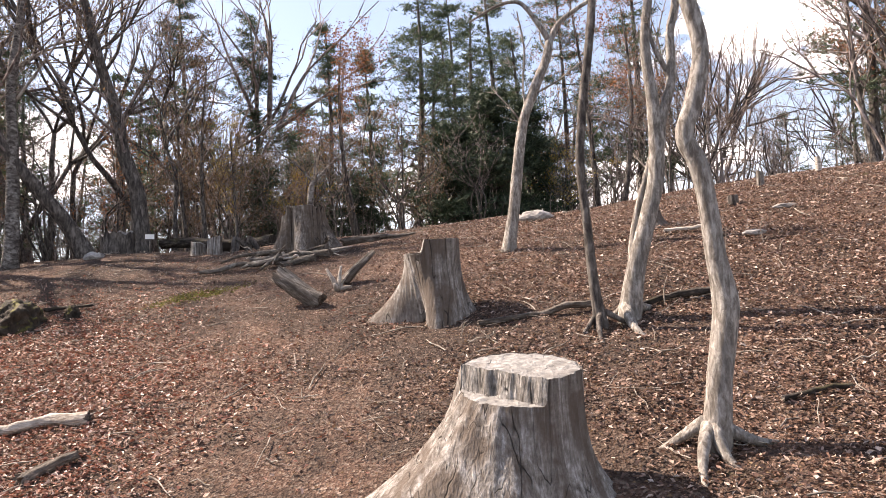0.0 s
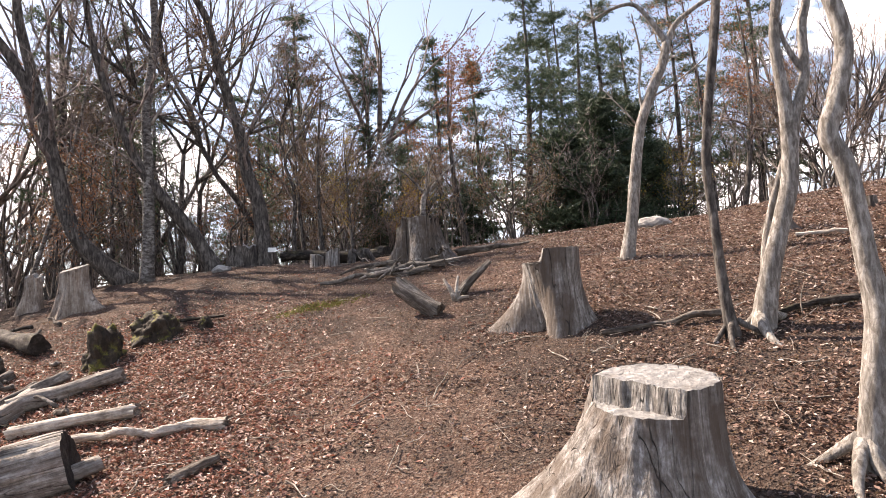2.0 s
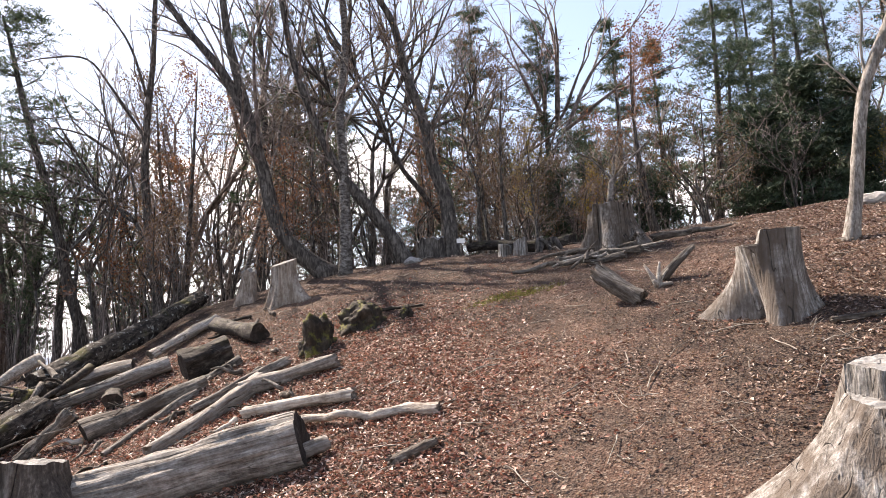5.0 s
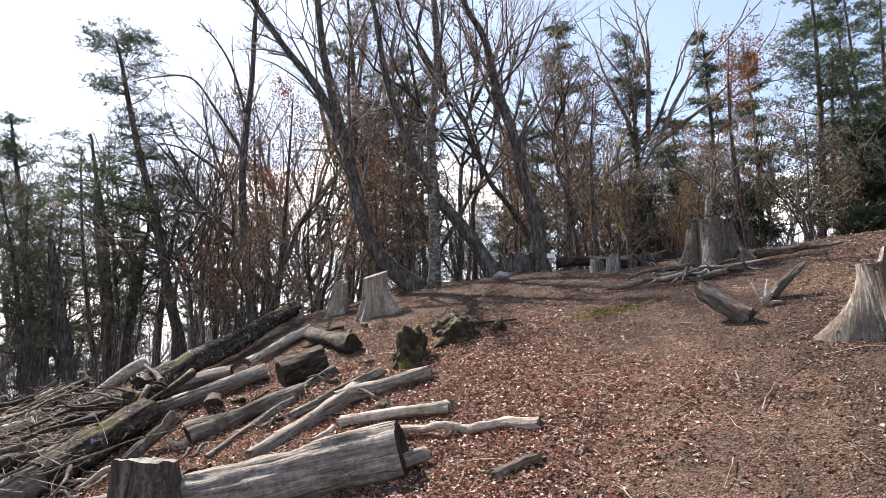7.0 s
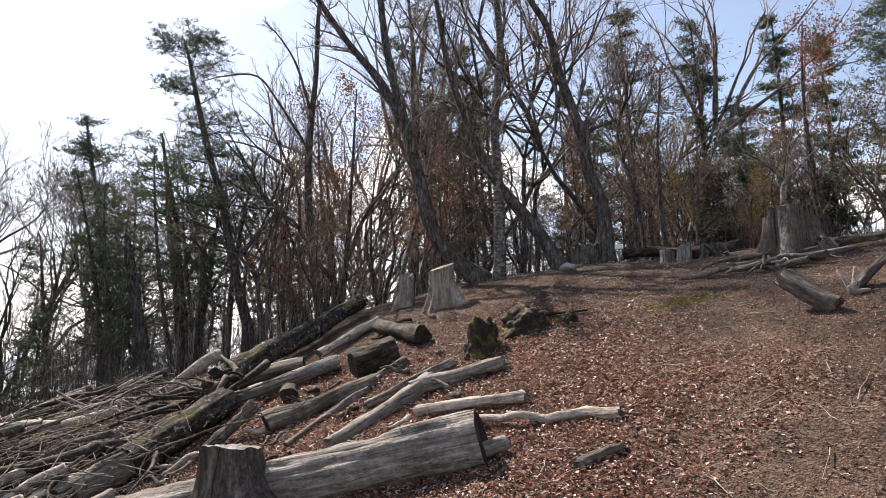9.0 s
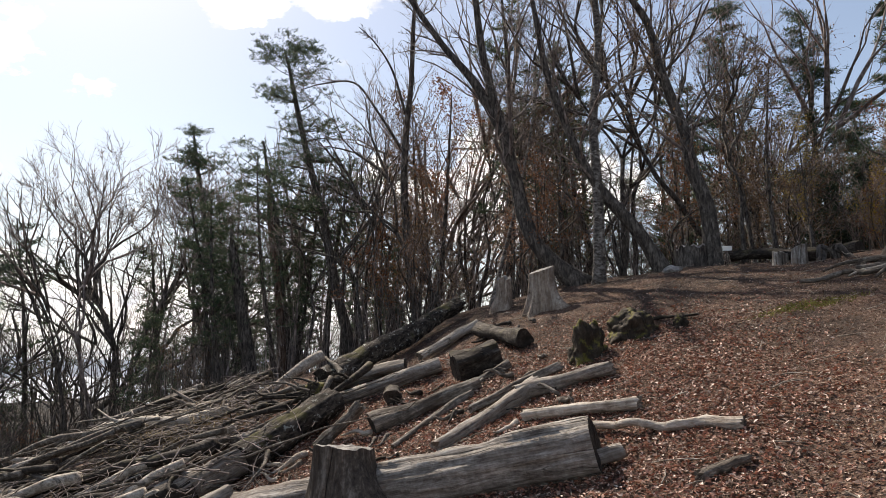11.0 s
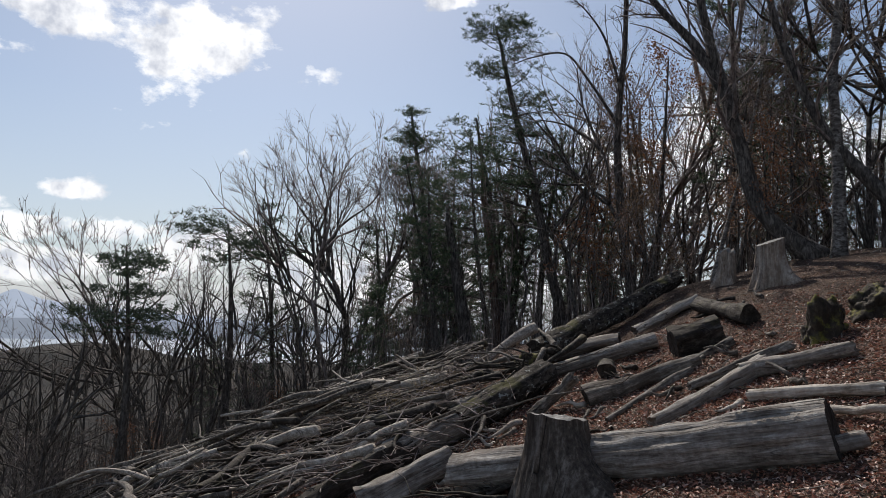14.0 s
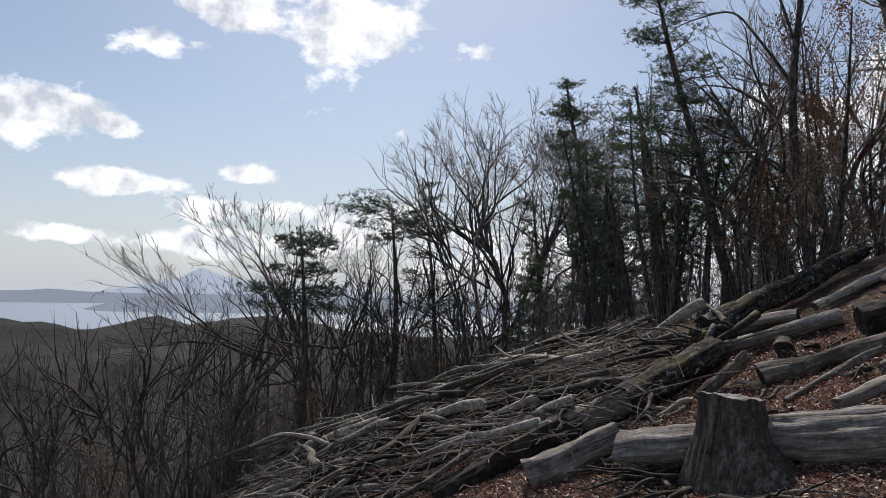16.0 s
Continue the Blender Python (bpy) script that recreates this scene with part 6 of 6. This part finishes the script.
def far_stand(areas, mat, label, seed):
    """The trees deeper in the wood, too many and too thin to tell apart, joined into one."""
    rg = random.Random(seed)
    kinds = []
    for kind in FAR_KINDS:
        vs, fs, o = [], [], 0
        for c in kind.children:
            n = len(c.data.vertices)
            v = np.empty(n * 3)
            c.data.vertices.foreach_get("co", v)
            c.data.calc_loop_triangles()
            t = np.empty(len(c.data.loop_triangles) * 3, dtype=np.int64)
            c.data.loop_triangles.foreach_get("vertices", t)
            vs.append(v.reshape(-1, 3))
            fs.append(t.reshape(-1, 3) + o)
            o += n
        kinds.append((np.concatenate(vs), np.concatenate(fs)))
    V, F, base = [], [], 0
    for az, r, scale, count in areas:
        for _ in range(count):
            a, d = rg.uniform(*az), rg.uniform(*r)
            x, y, z = at(a, d)
            v, f = rg.choice(kinds)
            s = rg.uniform(*scale)
            room = 1.5 + d * math.tan(radians(float(np.interp(a, SKY_AZ, SKY_EL)) * rg.uniform(0.65, 1.0))) - z
            s = min(s, room / v[:, 2].max())
            if s < 0.25:
                continue
            m = np.array(pose(0, 0, 0, rg.gauss(0, 7), rg.gauss(0, 7), rg.uniform(0, 360)).to_3x3())
            V.append((v * s) @ m.T + np.array((x, y, z - 0.05)))
            F.append(f + base)
            base += len(v)
    V, F = np.concatenate(V), np.concatenate(F)
    me = bpy.data.meshes.new("wood_behind")
    me.vertices.add(len(V))
    me.vertices.foreach_set("co", V.ravel())
    me.loops.add(F.size)
    me.loops.foreach_set("vertex_index", F.ravel())
    me.polygons.add(len(F))
    me.polygons.foreach_set("loop_start", np.arange(0, F.size, 3))
    me.update(calc_edges=True)
    me.materials.append(mat)
    tagged(new("wood_behind", me), label, "trees", kind="stuff")


def thicket(name, mat, areas, label, seed):
    """The tangle of thin stems and twigs under the trees: too many and too thin to count, joined into one."""
    rg = random.Random(seed)
    V, F = [], []

    def blade(p, q, w):
        o = len(V)
        V.extend([(p[0] + w, p[1], p[2]), (p[0] - 0.5 * w, p[1] + 0.87 * w, p[2]), (p[0] - 0.5 * w, p[1] - 0.87 * w, p[2]), q])
        F.extend([(o, o + 1, o + 3), (o + 1, o + 2, o + 3), (o + 2, o, o + 3)])

    for az, r, high, count in areas:
        for _ in range(count):
            a, d = rg.uniform(*az), rg.uniform(*r)
            x, y, z = at(a, d)
            room = 1.5 + d * math.tan(radians(float(np.interp(a, SKY_AZ, SKY_EL)) * rg.uniform(0.5, 0.9))) - z
            h = min(rg.uniform(*high), room)
            if h < 0.4:
                continue
            tip = (x + rg.gauss(0, 0.12) * h, y + rg.gauss(0, 0.12) * h, z + h)
            blade((x, y, z - 0.05), tip, 0.004 + 0.003 * h * rg.random())
            for _ in range(9):
                t = rg.uniform(0.15, 0.95)
                p = tuple(b + (e - b) * t for b, e in zip((x, y, z), tip))
                L = h * rg.uniform(0.12, 0.32)
                b = rg.uniform(0, 6.283)
                blade(p, (p[0] + math.cos(b) * L, p[1] + math.sin(b) * L, p[2] + L * rg.uniform(-0.1, 0.8)), 0.003)
    me = bpy.data.meshes.new(name)
    me.from_pydata(V, [], F)
    me.materials.append(mat)
    me.update()
    tagged(new(name, me), label, "undergrowth", kind="stuff")


def wood_stand():
    rg = random.Random(404)
    spots = []

    def free(x, y, gap):
        return all((x - a) ** 2 + (y - b) ** 2 > gap * gap for a, b in spots)

    def put(kinds, az, r, scale, gap, count, cap=True):
        done = tries = 0
        while done < count and tries < count * 40:
            tries += 1
            a, d = rg.uniform(*az), rg.uniform(*r)
            x, y, z = at(a, d)
            if not free(x, y, gap):
                continue
            spots.append((x, y))
            s = rg.uniform(*scale)
            kind = rg.choice(kinds)
            if cap:
                room = 1.5 + d * math.tan(radians(float(np.interp(a, SKY_AZ, SKY_EL)) * rg.uniform(0.7, 1.0))) - z
                s = min(s, room / HIGH[kind.name])
                if s < 0.25:
                    continue
            ob = copy_thing(kind, Matrix.Identity(4))
            ob.matrix_basis = pose(x, y, z - 0.05, rg.gauss(0, 5), rg.gauss(0, 5), rg.uniform(0, 360)) @ Matrix.Diagonal((s, s, s, 1))
            done += 1

    put(KINDS, (-50, -15), (12.0, 20), (0.75, 1.15), 1.1, 22)
    put(KINDS, (-18, 40), (12.5, 20), (0.45, 0.8), 1.0, 22)
    put(KINDS, (-20, -6), (12.5, 18), (0.5, 0.8), 0.8, 7)
    put(KINDS, (12, 34), (12.0, 18), (0.5, 0.8), 0.8, 12)
    put(KINDS, (-98, -62), (17, 26), (0.5, 0.8), 1.0, 8)
    put(PINES, (-50, 10), (14.5, 26), (0.7, 1.1), 1.4, 34)
    put(PINES, (22, 40), (14, 24), (0.6, 0.9), 1.5, 8)
    put(PINES, (-64, -48), (15, 28), (0.6, 1.0), 1.4, 20)
    put(PINES, (-76, -62), (19, 34), (0.6, 0.9), 1.4, 5)
    put(PINES, (-62, -50), (13.8, 20), (0.7, 1.0), 0.9, 6)
    put(BUSHES[:3], (-50, -14), (11.8, 20), (0.7, 1.2), 0.7, 24)
    put(BUSHES, (-20, 8), (12, 18), (0.5, 0.9), 0.7, 16)
    put(BUSHES[2:3], (8, 36), (13, 22), (0.6, 1.1), 0.8, 20)
    put(BUSHES[2:3], (-100, -50), (13.5, 24), (0.8, 1.4), 0.8, 12)
    put(YOUNG, (-68, -46), (13.6, 22), (0.7, 1.3), 0.8, 10)
    put(YOUNG, (-80, -66), (16, 24), (0.7, 1.0), 1.0, 3)
    put(YOUNG, (-32, -12), (14, 21), (0.7, 1.1), 1.0, 14)
    put([LEAFY[1]], (-38, -13), (11.8, 16), (0.8, 1.3), 0.6, 3)
    put(BUSHES[:2], (-48, -8), (11.6, 14.5), (0.6, 1.0), 0.5, 5)
    put([LEAFY[0], LEAFY[1]], (-47, -42), (13.5, 18), (0.8, 1.2), 0.6, 2)
    put(BUSHES, (-106, -84), (13, 24), (0.6, 1.3), 0.6, 12)
    put(BUSHES[:2], (-92, -55), (14, 22), (0.6, 1.0), 0.6, 8)
    put(KINDS, (13, 27), (11.5, 16), (0.3, 0.5), 0.5, 8)
    put([LEAFY[0]], (-10.5, -8.5), (12.5, 13.5), (0.8, 1.0), 0.5, 2, False)
    put([LEAFY[0]], (9.5, 12.5), (13.5, 14.5), (1.0, 1.1), 0.5, 2, False)
    put([LEAFY[0]], (28, 33), (13, 16), (1.0, 1.3), 0.5, 3, False)
    put(PINES, (24, 31), (12.5, 16), (0.5, 0.75), 1.0, 5)
    put([LEAFY[1]], (-22.5, -19.5), (11.9, 12.6), (0.75, 0.85), 0.5, 2, False)
    put([LEAFY[2]], (-19.0, -17.2), (11.5, 12.0), (0.5, 0.55), 0.3, 1, False)
    put([LEAFY[0]], (-45, -42.5), (13.5, 16), (0.9, 1.0), 0.5, 2, False)
    put(KINDS, (-57, -46), (13.5, 20), (0.7, 1.1), 1.0, 9)
    put(PINES, (-49, -35), (12.8, 19), (0.8, 1.15), 0.9, 8)
    put(KINDS, (-46, -36), (13, 18), (0.6, 0.9), 0.8, 2)
    far_stand((((-50, -34), (15, 28), (0.7, 1.1), 12), ((-52, -12), (17, 32), (0.85, 1.3), 28), ((-18, 42), (16, 30), (0.6, 1.1), 44), ((16, 33), (12.3, 18), (0.5, 0.9), 30), ((-68, -48), (15, 32), (0.7, 1.2), 26)), TWIG, "bare grey-brown trees standing deep in the wood", 405)
    # dark bark on twigs too: the backlit shade is put into the colour
    far_stand((((-100, -67), (14.5, 27), (0.4, 0.8), 120), ((-108, -68), (16, 32), (0.5, 1.0), 34), ((-112, -80), (20, 60), (0.5, 1.1), 60)), BARK_DARK, "bare trees on the valley side, backlit shade put into their dark colour", 406)


thicket("undergrowth", TWIG, (((-64, -44), (12.5, 26), (0.6, 2.0), 1100), ((-44, -12), (12.2, 24), (0.5, 1.5), 700), ((-12, 34), (12.5, 22), (0.5, 1.4), 700), ), "grey tangled undergrowth beneath the trees", 501)
thicket("undergrowth", BARK_DARK, (((-104, -58), (12.6, 20), (0.8, 2.4), 1500), ((-88, -66), (15, 30), (2.0, 6.0), 250)), "dark tangled undergrowth on the valley side", 502)
YOUNG = [pine_tree((0, 0, -110 - k), slant((3.2, 2.6)[k], 0.045, (0.03, 0.02), 0.1), "young conifer in the shade of the wood", 350 + k, 13, (0.75, 0.6)[k], 0.06, top=0.35, size=0.15, dense=0.8, group="young conifers") for k in range(2)]
LEAFY = [bare_tree((0, 0, -100 - k), slant((4.2, 4.0, 4.0)[k], 0.06, (0.05, 0.04), 0.2), ("small tree thinly hung with orange-red leaves", "small tree full of dry orange-brown leaves", "small tree with bright yellow leaves")[k], 340 + k, Plan((9, 6, 4), (0.7, 0.8, 0.8), (0.45, 0.5, 0.45), start=(0.3, 0.2, 0.2)), BARK_DARK, TWIG, leaves=((1700, ORANGE, 0.028, "thin orange-red leaves"), (2600, BROWN_LEAF, 0.028, "dry orange-brown leaves"), (2600, YELLOW, 0.028, "bright yellow leaves"))[k]) for k in range(3)]
HIGH = {k.name: max((k.matrix_world @ c.matrix_basis @ Vector(b)).z for c in k.children for b in c.bound_box) - k.location.z for k in KINDS + FAR_KINDS + PINES + BUSHES + LEAFY + YOUNG}
wood_stand()
for k in KINDS + FAR_KINDS + PINES + BUSHES + LEAFY + YOUNG:
    for child in list(k.children_recursive):
        bpy.data.objects.remove(child)
    bpy.data.objects.remove(k)
